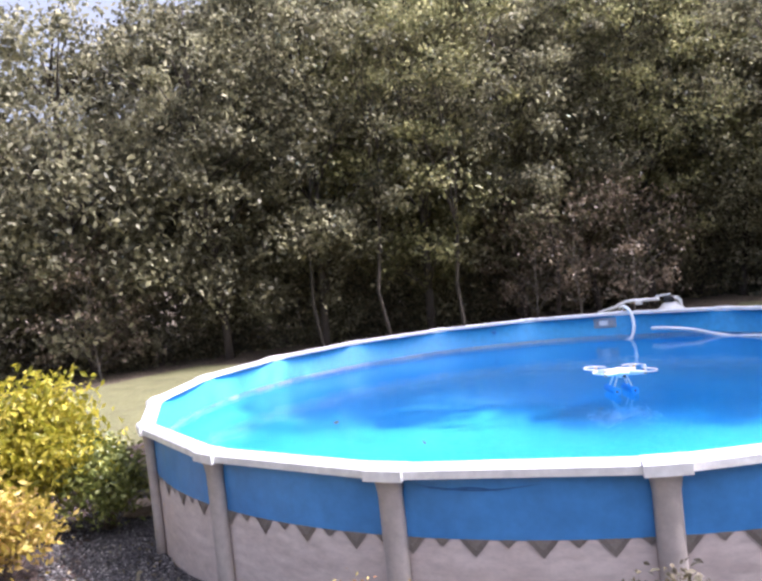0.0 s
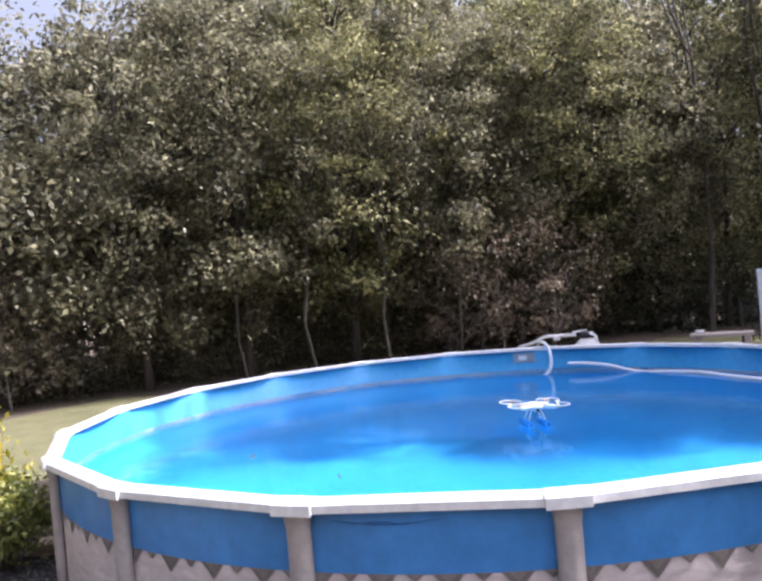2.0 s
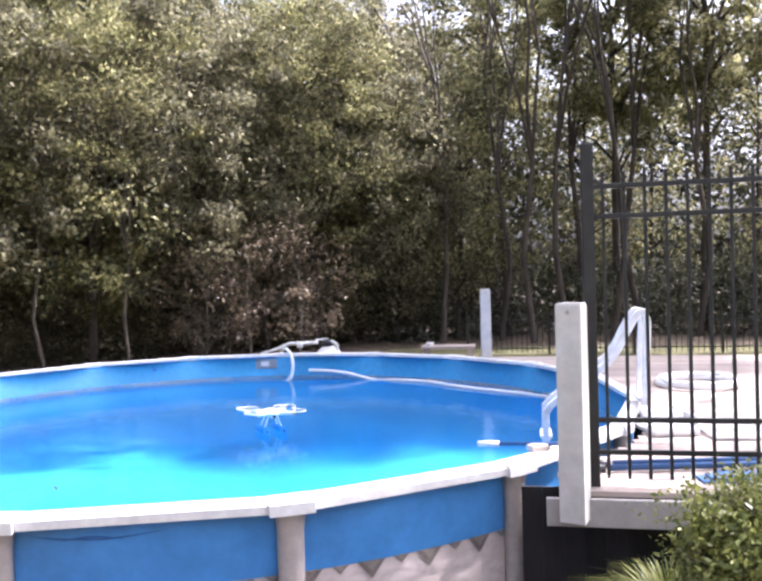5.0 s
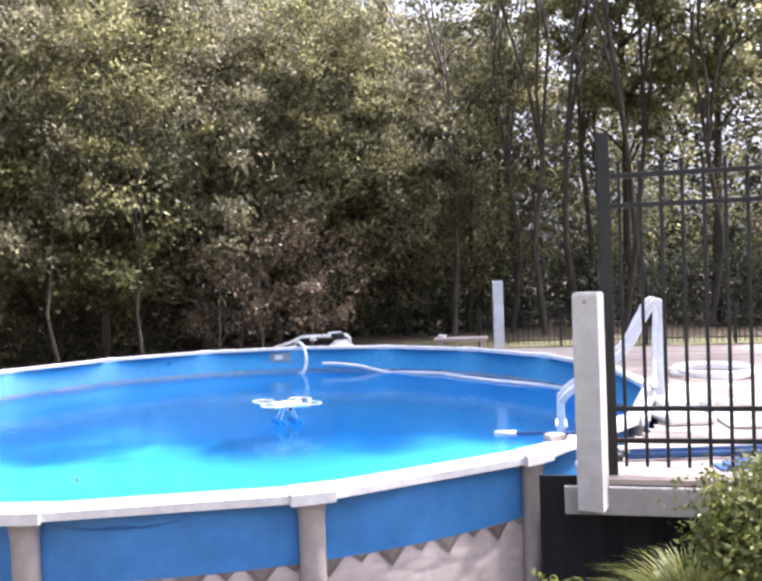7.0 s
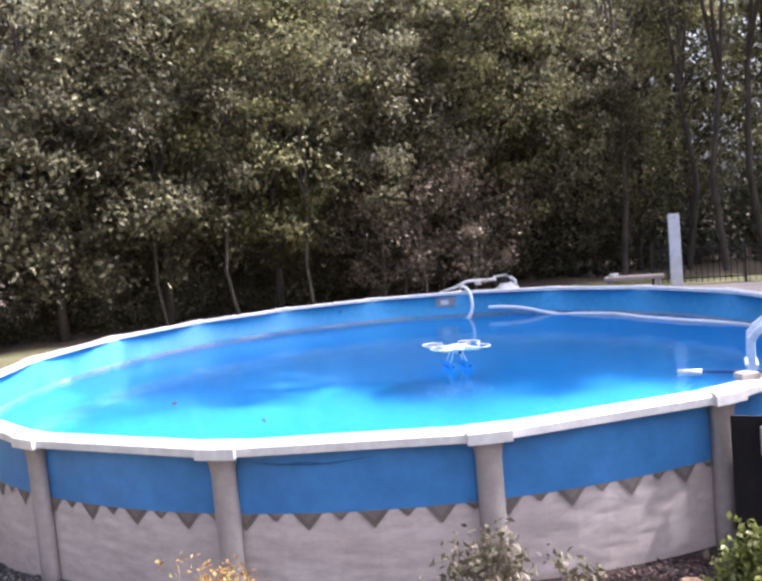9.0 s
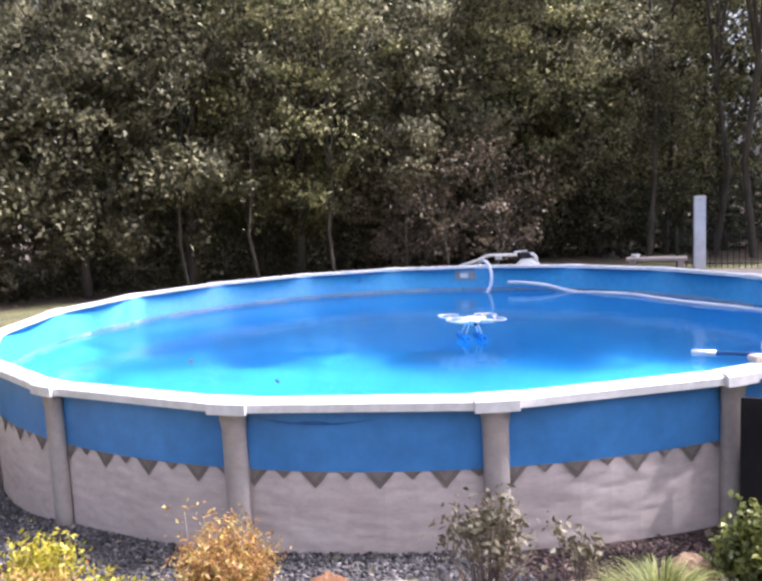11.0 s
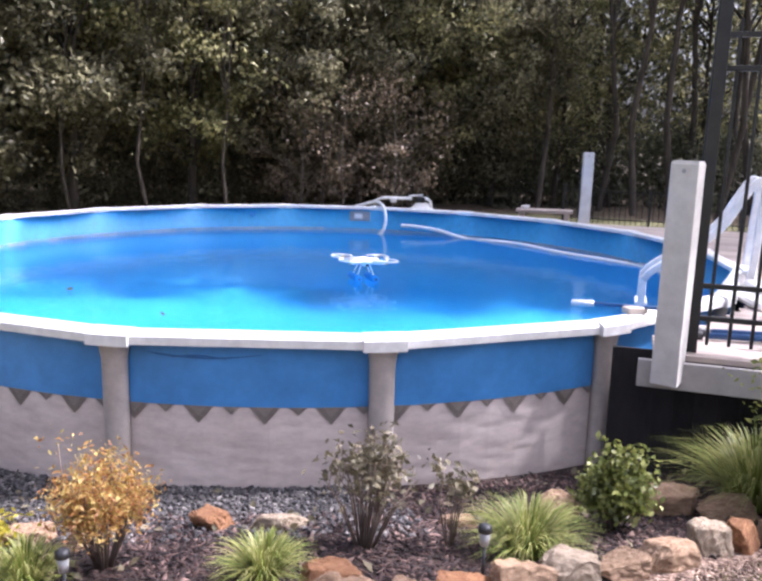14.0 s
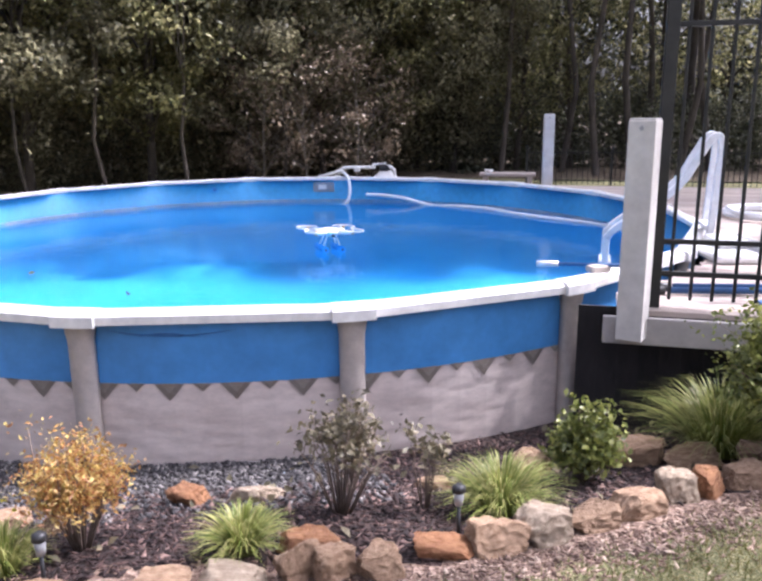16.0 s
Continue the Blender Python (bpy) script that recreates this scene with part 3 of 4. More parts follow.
plant_out(bare_g, [(3.4, 19.4, 0, 1.0), (4.6, 20.2, 100, 1.05), (2.2, 20.8, 200, 0.95), (6.0, 19.6, 260, 1.0), (7.4, 22.4, 40, 1.1), (0.2, 19.6, 310, 0.9), (5.2, 23.6, 150, 1.1), (9.2, 21.6, 190, 1.0), (-7.8, 12.2, 20, 0.5), (-9.6, 11.0, 80, 0.5), (-10.9, 9.4, 140, 0.45), (-6.2, 15.4, 200, 0.5)], "slender bare tree with fine upright branches")

# brush between the stems, and the woods further back
rng = np.random.default_rng(31)


def brush(name, line, count, per, blob, height, size, mat, label):
    """Undergrowth along a line of the wood's edge, too dense to count."""
    s = rng.uniform(0, len(line) - 1, count)
    i = s.astype(int)
    p = np.array(line, float)
    c = p[i] + (p[i + 1] - p[i]) * (s - i)[:, None] + rng.normal(size=(count, 2)) * (0.9, 0.9)
    z = ground_height(c[:, 0], c[:, 1]) + height * rng.uniform(0.02, 1.0, count) ** 1.3
    centres = np.column_stack([c, z])
    k = np.repeat(np.arange(count), per)
    pts = centres[k] + rng.normal(size=(len(k), 3)) * blob
    pts[:, 2] = np.maximum(pts[:, 2], 0.03)
    ob = hang(name, leaves(name, pts, size, rng, 0.5, facing=np.array([0, 0, 0.4])), mat)
    return tagged(ob, label, "undergrowth", kind="stuff")


brush("undergrowth", [(-26, 1.5), (-18.5, 4.6), (-15.6, 9.0), (-12.5, 14.0), (-8.5, 18.6), (-3.0, 22.5)], 1000, 80, 0.30, 3.0, 0.15, LEAF_OAK, "dark evergreen undergrowth between the tree trunks")
# Right-hand brush and its far woods wear the leaves darkened for shade.
brush("undergrowth", [(-2.5, 21.5), (2.0, 24.0), (8.0, 24.0), (13.0, 21.5), (17.0, 17.5), (21.0, 12.0)], 520, 60, 0.30, 2.6, 0.18, LEAF_SHADE, "green undergrowth below the tall trees, shade put into its leaf colour")
brush("distant_woods", [(-24, 19), (-19, 24), (-8, 31), (1, 34)], 1700, 42, 0.8, 15.0, 0.42, LEAF_OAK, "deep shaded woods behind the first trees")
brush("distant_woods", [(1, 34), (14, 33), (25, 27), (32, 16)], 1600, 42, 0.8, 13.5, 0.36, LEAF_SHADE, "thin far woods with sky showing between the stems")

# ---- low fence at the end of the lawn ----
low_fence = thing("lawn_fence", pose(1.4, 15.6, 0), "low black iron picket fence at the far edge of the lawn", "fence")
for z in (0.18, 0.98):
    part("rail", boxed((14.4, 0.03, 0.03), pose(8.6, 15.6, z)), IRON, low_fence)
for k in range(7):
    part("post", boxed((0.06, 0.06, 1.2), pose(1.4 + 2.4 * k, 15.6, 0.57)), IRON, low_fence)
picket = None
for k in range(96):
    if picket is None:
        picket = part("picket", boxed((0.018, 0.018, 1.06), pose(0, 0, 0.58)), IRON, low_fence)
        ob = picket
    else:
        ob = hang("picket", picket.data, IRON, low_fence)
    ob.location = (1.5 + 0.15 * k, 15.6, 0)

# ---- pool fittings ----
a_sk = math.atan2(4.0, -0.86)
sk_m = Matrix.Translation(polar(R_WALL - 0.02, a_sk, RIM - 0.155)) @ pose(0, 0, 0, 0, 0, math.degrees(a_sk) + 90)
skimmer = thing("skimmer", sk_m, "grey skimmer opening set in the pool's inner wall", "skimmer")
for sx, sz, w, h in ((0, 0.062, 0.33, 0.026), (0, -0.062, 0.33, 0.026), (0.152, 0, 0.026, 0.10), (-0.152, 0, 0.026, 0.10)):
    part("face_plate", boxed((w, 0.014, h), sk_m @ pose(sx, 0.0, sz), 0.003), GREY, skimmer)
part("throat", boxed((0.27, 0.004, 0.09), sk_m @ pose(0, 0.008, 0)), GREY, skimmer, "grey skimmer throat")
part("weir", boxed((0.13, 0.008, 0.075), sk_m @ pose(0.02, 0.013, 0), 0.002), WHITE, skimmer, "pale weir flap")
a_in = radians(126)
inlet = thing("return_fitting", pose(*polar(R_WALL - 0.02, a_in, RIM - 0.15)), "small dark return fitting on the pool wall", "fitting")
part("ring", tube(bmesh.new(), [polar(R_WALL - 0.015, a_in, RIM - 0.15), polar(R_WALL - 0.04, a_in, RIM - 0.15)], 0.035, 12), WALL_BLUE, inlet)

pump = thing("pool_filter", pose(-0.28, 5.15, 0), "sand filter with black valve and white pipes behind the pool", "pool filter")
bm = bmesh.new()
tube(bm, [(-0.15, 5.15, 0), (-0.15, 5.15, 0.75), (-0.15, 5.15, 0.98), (-0.15, 5.15, 1.12), (-0.15, 5.15, 1.20), (-0.15, 5.15, 1.23)], [0.27, 0.27, 0.26, 0.2, 0.12, 0.05], 20)
part("tank", bm, WHITE, pump, "pale round filter tank")
part("valve", boxed((0.16, 0.16, 0.09), pose(-0.16, 5.13, 1.265), 0.02), DARK, pump, "black multiport valve")
part("valve_handle", boxed((0.24, 0.04, 0.03), pose(-0.25, 5.1, 1.335, 0, -4, 15), 0.01), WHITE, pump)
part("pipe", tube(bmesh.new(), [(-1.25, 4.85, 1.12), (-0.98, 4.92, 1.19), (-0.8, 4.95, 1.275), (-0.7, 4.96, 1.283), (-0.3, 5.05, 1.283)], 0.028, 8), WHITE, pump, "white plastic pipe")
part("pipe", tube(bmesh.new(), [(-0.12, 5.1, 1.29), (-0.05, 5.1, 1.285), (0.0, 5.12, 1.24), (0.01, 5.12, 1.1), (0.01, 5.12, 0.4)], 0.03, 8), WHITE, pump, "white plastic pipe")
part("union", boxed((0.1, 0.08, 0.08), pose(-0.6, 4.96, 1.25), 0.015), WHITE, pump)


def bezier(points, n=10):
    """A smooth line through the points."""
    p = [Vector(q) for q in points]
    p = [p[0] * 2 - p[1]] + p + [p[-1] * 2 - p[-2]]
    out = []
    for a, b, c, d in zip(p, p[1:], p[2:], p[3:]):
        for k in range(n):
            t = k / n
            out.append(0.5 * (2 * b + (c - a) * t + (2 * a - 5 * b + 4 * c - d) * t * t + (3 * b - a - 3 * c + d) * t**3))
    return out + [p[-2]]


def ribbed_hose(points, r, label):
    ob = thing("vacuum_hose", pose(*points[0]), label, "hose")
    line = bezier(points, 22)
    part("hose", tube(bmesh.new(), line, [r * (1 + 0.07 * (k % 2)) for k in range(len(line))], 10), HOSE, ob)
    part("cuff", tube(bmesh.new(), [line[-2], line[-1] + (line[-1] - line[-2])], r * 1.25, 10), WHITE, ob)
    return ob


ribbed_hose([(-0.85, 4.7, 1.05), (-0.78, 4.5, 1.17), (-0.68, 4.3, 1.25), (-0.55, 4.1, 1.255), (-0.44, 3.95, 1.19), (-0.385, 3.86, 1.04), (-0.39, 3.83, 0.92), (-0.43, 3.8, WATER + 0.01), (-0.5, 3.76, WATER - 0.03)], 0.024, "white ribbed hose arching over the pool rail into the water")
ribbed_hose([(-0.16, 3.97, WATER + 0.13), (0.1, 3.96, WATER + 0.125), (0.45, 3.93, WATER + 0.09), (0.75, 3.9, WATER + 0.02), (0.98, 3.86, WATER - 0.015), (1.15, 3.8, WATER + 0.0), (1.4, 3.66, WATER + 0.012), (1.75, 3.5, WATER + 0.015), (2.1, 3.16, WATER + 0.012), (2.45, 2.86, WATER + 0.01), (2.8, 2.62, WATER + 0.01), (3.15, 2.4, WATER + 0.005), (3.4, 2.2, WATER + 0.0), (3.62, 1.8, WATER + 0.0)], 0.026, "white ribbed hose floating along the pool's edge")

brush_pole = thing("pool_brush", pose(3.0, -2.45, RIM + 0.02), "blue pole with a white end lying over the pool rail", "pool brush")
part("pole", tube(bmesh.new(), [(2.98, -2.42, RIM + 0.025), (3.62, -2.55, RIM + 0.06)], 0.013), POLE_BLUE, brush_pole, "blue aluminium pole")
part("grip", tube(bmesh.new(), [(2.86, -2.4, RIM + 0.018), (3.0, -2.425, RIM + 0.026)], 0.02), WHITE, brush_pole, "white plastic end")

bracket = thing("rail_bracket", pose(3.24, -2.52, RIM), "beige plastic bracket clipped on the pool rail", "bracket")
part("clamp", boxed((0.15, 0.08, 0.045), pose(3.25, -2.50, RIM + 0.024, 0, 0, 40), 0.012), PALE_TAN, bracket)


def flat_rail(points, y, wide, thick):
    """A flat white rail with rounded edges that follows points of an upright plane."""
    bm = bmesh.new()
    line = bezier([(x, y, z) for x, z in points], 6)
    rings = []
    for i, p in enumerate(line):
        d = (line[min(i + 1, len(line) - 1)] - line[max(i - 1, 0)]).normalized()
        n = Vector((-d.z, 0, d.x))
        rings.append([bm.verts.new(p + n * (wide / 2 * u) + Vector((0, thick / 2 * v, 0))) for u, v in ((-1, -0.5), (-0.8, -1), (0.8, -1), (1, -0.5), (1, 0.5), (0.8, 1), (-0.8, 1), (-1, 0.5))])
    for a, b in zip(rings, rings[1:]):
        for k in range(8):
            bm.faces.new((a[k], a[(k + 1) % 8], b[(k + 1) % 8], b[k]))
    bm.faces.new(rings[0][::-1])
    bm.faces.new(rings[-1])
    bmesh.ops.recalc_face_normals(bm, faces=bm.faces)
    return bm


ladder = thing("pool_ladder", pose(4.3, -0.6, DECK), "white plastic ladder straddling the pool wall from deck to water", "ladder")
LADDER_LINE = [(3.33, WATER - 0.35), (3.33, 1.08), (3.35, 1.17), (3.44, 1.26), (3.85, 1.57), (4.01, 1.83), (4.08, 1.95), (4.13, 1.99), (4.16, 1.95), (4.17, 1.86), (4.16, 1.68), (4.15, 1.41), (4.13, DECK)]
for yy in (-0.80, -0.46):
    part("side_rail", flat_rail(LADDER_LINE, yy, 0.058, 0.045), WHITE, ladder)
part("step", boxed((0.10, 0.30, 0.035), pose(4.13, -0.63, DECK + 0.16), 0.01), WHITE, ladder)
for k in range(2):
    part("step", boxed((0.10, 0.30, 0.035), pose(3.33, -0.63, WATER + 0.12 - 0.24 * k), 0.01), WHITE, ladder)

steps = thing("pool_steps", pose(4.2, -1.3, DECK), "white moulded plastic steps lying on the deck", "pool steps")
part("lower_step", boxed((0.36, 0.50, 0.07), pose(4.2, -1.30, DECK + 0.035, 0, 0, 14), 0.03), WHITE, steps)
part("upper_step", boxed((0.24, 0.34, 0.07), pose(4.21, -1.12, DECK + 0.105, 0, 0, 14), 0.03), WHITE, steps)
part("side_panel", boxed((0.035, 0.44, 0.14), pose(4.37, -1.15, DECK + 0.07, 0, 0, 14), 0.015), WHITE, steps)

mat = thing("rubber_mat", pose(4.95, -1.2, DECK), "flat grey sheet lying on the deck boards", "mat")
part("sheet", boxed((1.05, 0.82, 0.02), pose(4.98, -1.22, DECK + 0.0115, 0, 0, 3), 0.006), MUTED_GREY, mat)
coil = thing("coiled_hose", pose(4.95, 1.12, DECK), "white pool hose coiled on the deck", "hose")
part("hose", tube(bmesh.new(), [(4.95 + (0.38 + 0.03 * math.sin(k * 0.9)) * math.cos(k * 0.21), 1.12 + 0.44 * math.sin(k * 0.21), DECK + 0.028 + 0.0006 * k) for k in range(95)], 0.026, 8), HOSE, coil)
for n, (x0, y0, x1, y1, z) in enumerate(((3.66, -2.62, 5.6, -2.25, 0.03), (3.7, -2.5, 5.7, -2.1, 0.028))):
    p = thing("pool_pole", pose(x0, y0, DECK), "long blue telescopic pole lying on the deck", "pole", "poles on the deck")
    part("tube", tube(bmesh.new(), [(x0, y0, DECK + z), (x1, y1, DECK + z)], 0.02, 10), POLE_BLUE, p)
    part("tip", tube(bmesh.new(), [(x0 - 0.02, y0 - 0.004, DECK + z), (x0 - 0.12, y0 - 0.022, DECK + z)], 0.026, 10), DARK, p, "black end cap")
cover = thing("folded_cover", pose(4.34, -2.62, DECK), "blue pool cover folded flat on the deck", "pool cover")
bm = bmesh.new()
for k, (w, d) in enumerate(((0.42, 0.15), (0.36, 0.12), (0.28, 0.09))):
    box(bm, (w, d, 0.014), pose(4.36 + 0.02 * k, -2.74 + 0.01 * k, DECK + 0.008 + 0.014 * k, 0, 0, 6 - 3 * k), 0.006)
part("sheet", bm, COVER_BLUE, cover)
bench = thing("bench", pose(1.95, 4.6, 0), "grey weathered timber bench behind the pool", "bench")
part("seat", boxed((0.85, 0.34, 0.045), pose(1.95, 4.6, RIM + 0.03, 0, 0, 4), 0.006), BOARD, bench)
for dx in (-0.34, 0.34):
    part("leg", boxed((0.08, 0.28, RIM + 0.01), pose(1.95 + dx, 4.6, (RIM + 0.01) / 2, 0, 0, 4)), BOARD, bench)
part("basket", tube(bmesh.new(), [(1.66, 4.58, RIM + 0.053), (1.66, 4.58, RIM + 0.10)], [0.055, 0.07], 12), WHITE, bench, "small white cup")

# ---- drone on the water ----
DX, DY = 0.64, -0.13
dm = pose(DX, DY, WATER + 0.014, 0, 2, 36)
drone = thing("quadcopter", dm, "white toy quadcopter on blue foam floats resting on the water", "drone")


def dpart(name, bm, mat, label=""):
    bm.transform(dm)
    return part(name, bm, mat, drone, label)


bm = bmesh.new()
bmesh.ops.create_icosphere(bm, subdivisions=3, radius=1, matrix=pose(0, 0, 0.19) @ Matrix.Diagonal((0.09, 0.13, 0.042, 1)))
smooth(dpart("body", bm, WHITE, "glossy white body shell"))
dpart("battery", boxed((0.055, 0.09, 0.03), pose(0, -0.03, 0.155), 0.008), WHITE)
dpart("lens", tube(bmesh.new(), [(0, -0.09, 0.165), (0, -0.125, 0.16)], 0.015, 10), DARK, "small black camera")
AMBER = surface("amber_plastic", (0.55, 0.38, 0.12), (0.65, 0.46, 0.18), 9, 60, 0.4, relief=0.02)
for sx in (-1, 1):
    for sy in (-1, 1):
        hub = Vector((0.19 * sx, 0.15 * sy, 0.205))
        dpart("arm", tube(bmesh.new(), [(0.045 * sx, 0.05 * sy, 0.19), tuple(hub - Vector((0, 0, 0.015)))], [0.03, 0.018], 8), WHITE)
        dpart("motor", tube(bmesh.new(), [tuple(hub - Vector((0, 0, 0.03))), tuple(hub + Vector((0, 0, 0.018)))], 0.016, 10), AMBER, "amber motor cover")
        turn = random.uniform(0, 180)
        dpart("propeller", box(box(bmesh.new(), (0.125, 0.018, 0.003), Matrix.Translation(hub + Vector((0, 0, 0.022))) @ pose(0, 0, 0, 8, 0, turn) @ pose(0.04, 0, 0)), (0.125, 0.018, 0.003), Matrix.Translation(hub + Vector((0, 0, 0.022))) @ pose(0, 0, 0, -8, 0, turn + 180) @ pose(0.04, 0, 0)), WHITE, "two-bladed white propeller")
        arc = [hub + Vector((0.115 * math.cos(a), 0.115 * math.sin(a), 0.01)) for a in (math.atan2(sy, sx) + radians(d) for d in range(-115, 116, 10))]
        dpart("prop_guard", tube(bmesh.new(), arc, 0.008, 6), WHITE, "thin white guard hoop")
for sx in (-1, 1):
    for sy in (-1, 1):
        dpart("landing_leg", tube(bmesh.new(), [(0.04 * sx, 0.05 * sy, 0.17), (0.085 * sx, 0.07 * sy, 0.055)], 0.008, 6), WHITE, "thin white landing leg")
    dpart("float", tube(bmesh.new(), [(0.088 * sx, -0.15, 0.022), (0.088 * sx, 0.15, 0.022)], 0.034, 14), NOODLE, "blue foam float")
    # Float is solid; a black disc paints the dark of its hollow.
    dpart("hollow_disc", tube(bmesh.new(), [(0.088 * sx, -0.153, 0.022), (0.088 * sx, -0.148, 0.022)], 0.013, 10), DARK, "dark disc standing for the shaded hollow in the float's end")


# ---- plants in the bed ----
def shrub(name, x, y, w, h, stems, count, size, mat, label, seed, blob=0.09, bare=0.25, fork=3, slim=0.45):
    """A leafy shrub: stems that fork from the base, with leaves gathered round the twig ends."""
    rng = np.random.default_rng(seed)
    z0 = ground_at(x, y) - 0.03
    ob = thing(name, pose(x, y, z0), label, "shrub", "shrubs by the pool")
    ends = []
    for k in range(stems):
        a = rng.uniform(0, 2 * math.pi)
        r = w / 2 * math.sqrt(rng.uniform(0.03, 1))
        tip = Vector((x + r * math.cos(a), y + r * math.sin(a), z0 + h * (1.0 - 0.45 * (2 * r / w) ** 2) * rng.uniform(0.72, 1.0)))
        base = Vector((x + 0.12 * r * math.cos(a), y + 0.12 * r * math.sin(a), z0))
        bm = bmesh.new()
        mid = base.lerp(tip, 0.5) + Vector((0, 0, 0.08 * h)) + Vector(rng.normal(size=3)) * 0.03 * h
        tube(bm, [base, mid, tip], [0.006 * h + 0.0015, 0.004 * h + 0.001, 0.0018], 5)
        for _ in range(fork):
            p = mid.lerp(tip, rng.uniform(-0.3, 0.7))
            e = p + Vector((rng.normal() * 0.11 * w, rng.normal() * 0.11 * w, abs(rng.normal()) * 0.10 * h + 0.04 * h))
            tube(bm, [p, e], [0.0022, 0.0012], 4)
            ends.append(e)
            ends.append(p)
        ends.append(tip)
        ends.append(mid.lerp(tip, 0.6))
        part("stem", bm, TWIG, ob)
    e = np.array(ends)
    e = e[e[:, 2] > z0 + bare * h]
    pts = e[rng.integers(0, len(e), count)] + rng.normal(size=(count, 3)) * blob
    pts[:, 2] = np.maximum(pts[:, 2], z0 + 0.04)
    hang("foliage", leaves("foliage", pts, size, rng, slim, facing=np.array([0, 0, 0.8])), mat, ob)
    return ob


shrub("shrub", -4.3, -3.38, 1.6, 1.62, 30, 15000, 0.085, LEAF_YELLOW, "round yellow-green shrub at the end of the bed", 41, 0.11, 0.08, 5)
shrub("shrub", -3.5, -3.12, 0.85, 1.02, 16, 3500, 0.07, LEAF_SHRUB, "darker green shrub beside the yellow one", 42, 0.10, 0.08, 4)
shrub("shrub", -2.72, -4.6, 0.9, 0.82, 18, 4200, 0.07, LEAF_PEACH, "yellow and orange autumn shrub in the bed", 43, 0.08, 0.1, 4)
shrub("shrub", 1.37, -5.21, 0.38, 0.56, 24, 4300, 0.023, LEAF_ORANGE, "small orange autumn shrub on thin brown stems", 44, 0.032, 0.42, 5, 0.4)
shrub("shrub", 0.82, -5.32, 0.34, 0.27, 16, 1500, 0.03, LEAF_YELLOW, "low yellow-green shrub among stones", 45, 0.03, 0.1, 3)
shrub("shrub", 0.33, -5.2, 0.36, 0.40, 18, 2200, 0.032, LEAF_YELLOW, "yellow-leaved shrub beside the gravel", 46, 0.035, 0.15, 3)
shrub("shrub", 0.52, -5.45, 0.42, 0.30, 16, 1600, 0.032, LEAF_ORANGE, "low shrub turning orange", 47, 0.035, 0.1, 3)
shrub("shrub", 2.23, -4.66, 0.40, 0.60, 34, 760, 0.034, LEAF_DRY, "sparse shrub with upright stems and dry leaves", 48, 0.03, 0.5, 2, 0.5)
shrub("shrub", 2.56, -4.55, 0.2, 0.50, 8, 170, 0.036, LEAF_DRY, "thin sparse shrub with dry leaves", 49, 0.03, 0.6, 2, 0.5)
shrub("shrub", 3.21, -4.02, 0.27, 0.41, 24, 3600, 0.033, LEAF_SHRUB, "bright green leafy shrub in the mulch", 50, 0.032, 0.05, 4, 0.6)
shrub("shrub", 4.25, -3.70, 0.82, 0.92, 60, 21000, 0.036, LEAF_SHRUB, "clipped green shrub before the deck", 51, 0.05, 0.05, 5, 0.5)


def grass_clump(x, y, w, h, count, label, seed):
    """A tuft of arching blades, each a bent tapering strip."""
    rng = np.random.default_rng(seed)
    z0 = ground_at(x, y) - 0.02
    a = rng.uniform(0, 2 * np.pi, count)
    out = np.sqrt(rng.uniform(0.0, 1, count)) * w / 2
    hh = h * rng.uniform(0.55, 1.0, count) * (1 - 0.35 * (2 * out / w) ** 2)
    base = np.stack([x + 0.22 * out * np.cos(a), y + 0.22 * out * np.sin(a), np.full(count, z0)], 1)
    rows = []
    wid = rng.uniform(0.004, 0.0075, count)
    side = np.stack([-np.sin(a), np.cos(a), 0 * a], 1)
    for s in np.linspace(0, 1, 6):
        c = base + np.stack([np.cos(a) * out * 0.8 * s**1.7, np.sin(a) * out * 0.8 * s**1.7, hh * (1.55 * s - 0.75 * s**3)], 1)
        rows.append(c - side * (wid * (1.02 - s))[:, None])
        rows.append(c + side * (wid * (1.02 - s))[:, None])
    verts = np.stack(rows, 1).reshape(-1, 3)
    first = np.arange(count)[:, None] * 12
    faces = np.concatenate([first + np.array([[2 * k, 2 * k + 1, 2 * k + 3, 2 * k + 2]]) for k in range(5)])
    ob = thing("ornamental_grass", pose(x, y, z0), label, "grass clump", "grass clumps in the bed")
    hang("blades", mesh_of("blades", verts, faces), BLADE, ob)
    return ob


grass_clump(2.0, -5.13, 0.46, 0.24, 420, "tuft of bright green ornamental grass", 61)
grass_clump(2.88, -4.53, 0.66, 0.31, 620, "wide tuft of green ornamental grass with pale tips", 62)
grass_clump(3.88, -3.45, 1.1, 0.50, 760, "large arching tuft of striped ornamental grass", 63)
grass_clump(1.24, -5.46, 0.42, 0.26, 380, "tuft of yellow-green ornamental grass", 64)


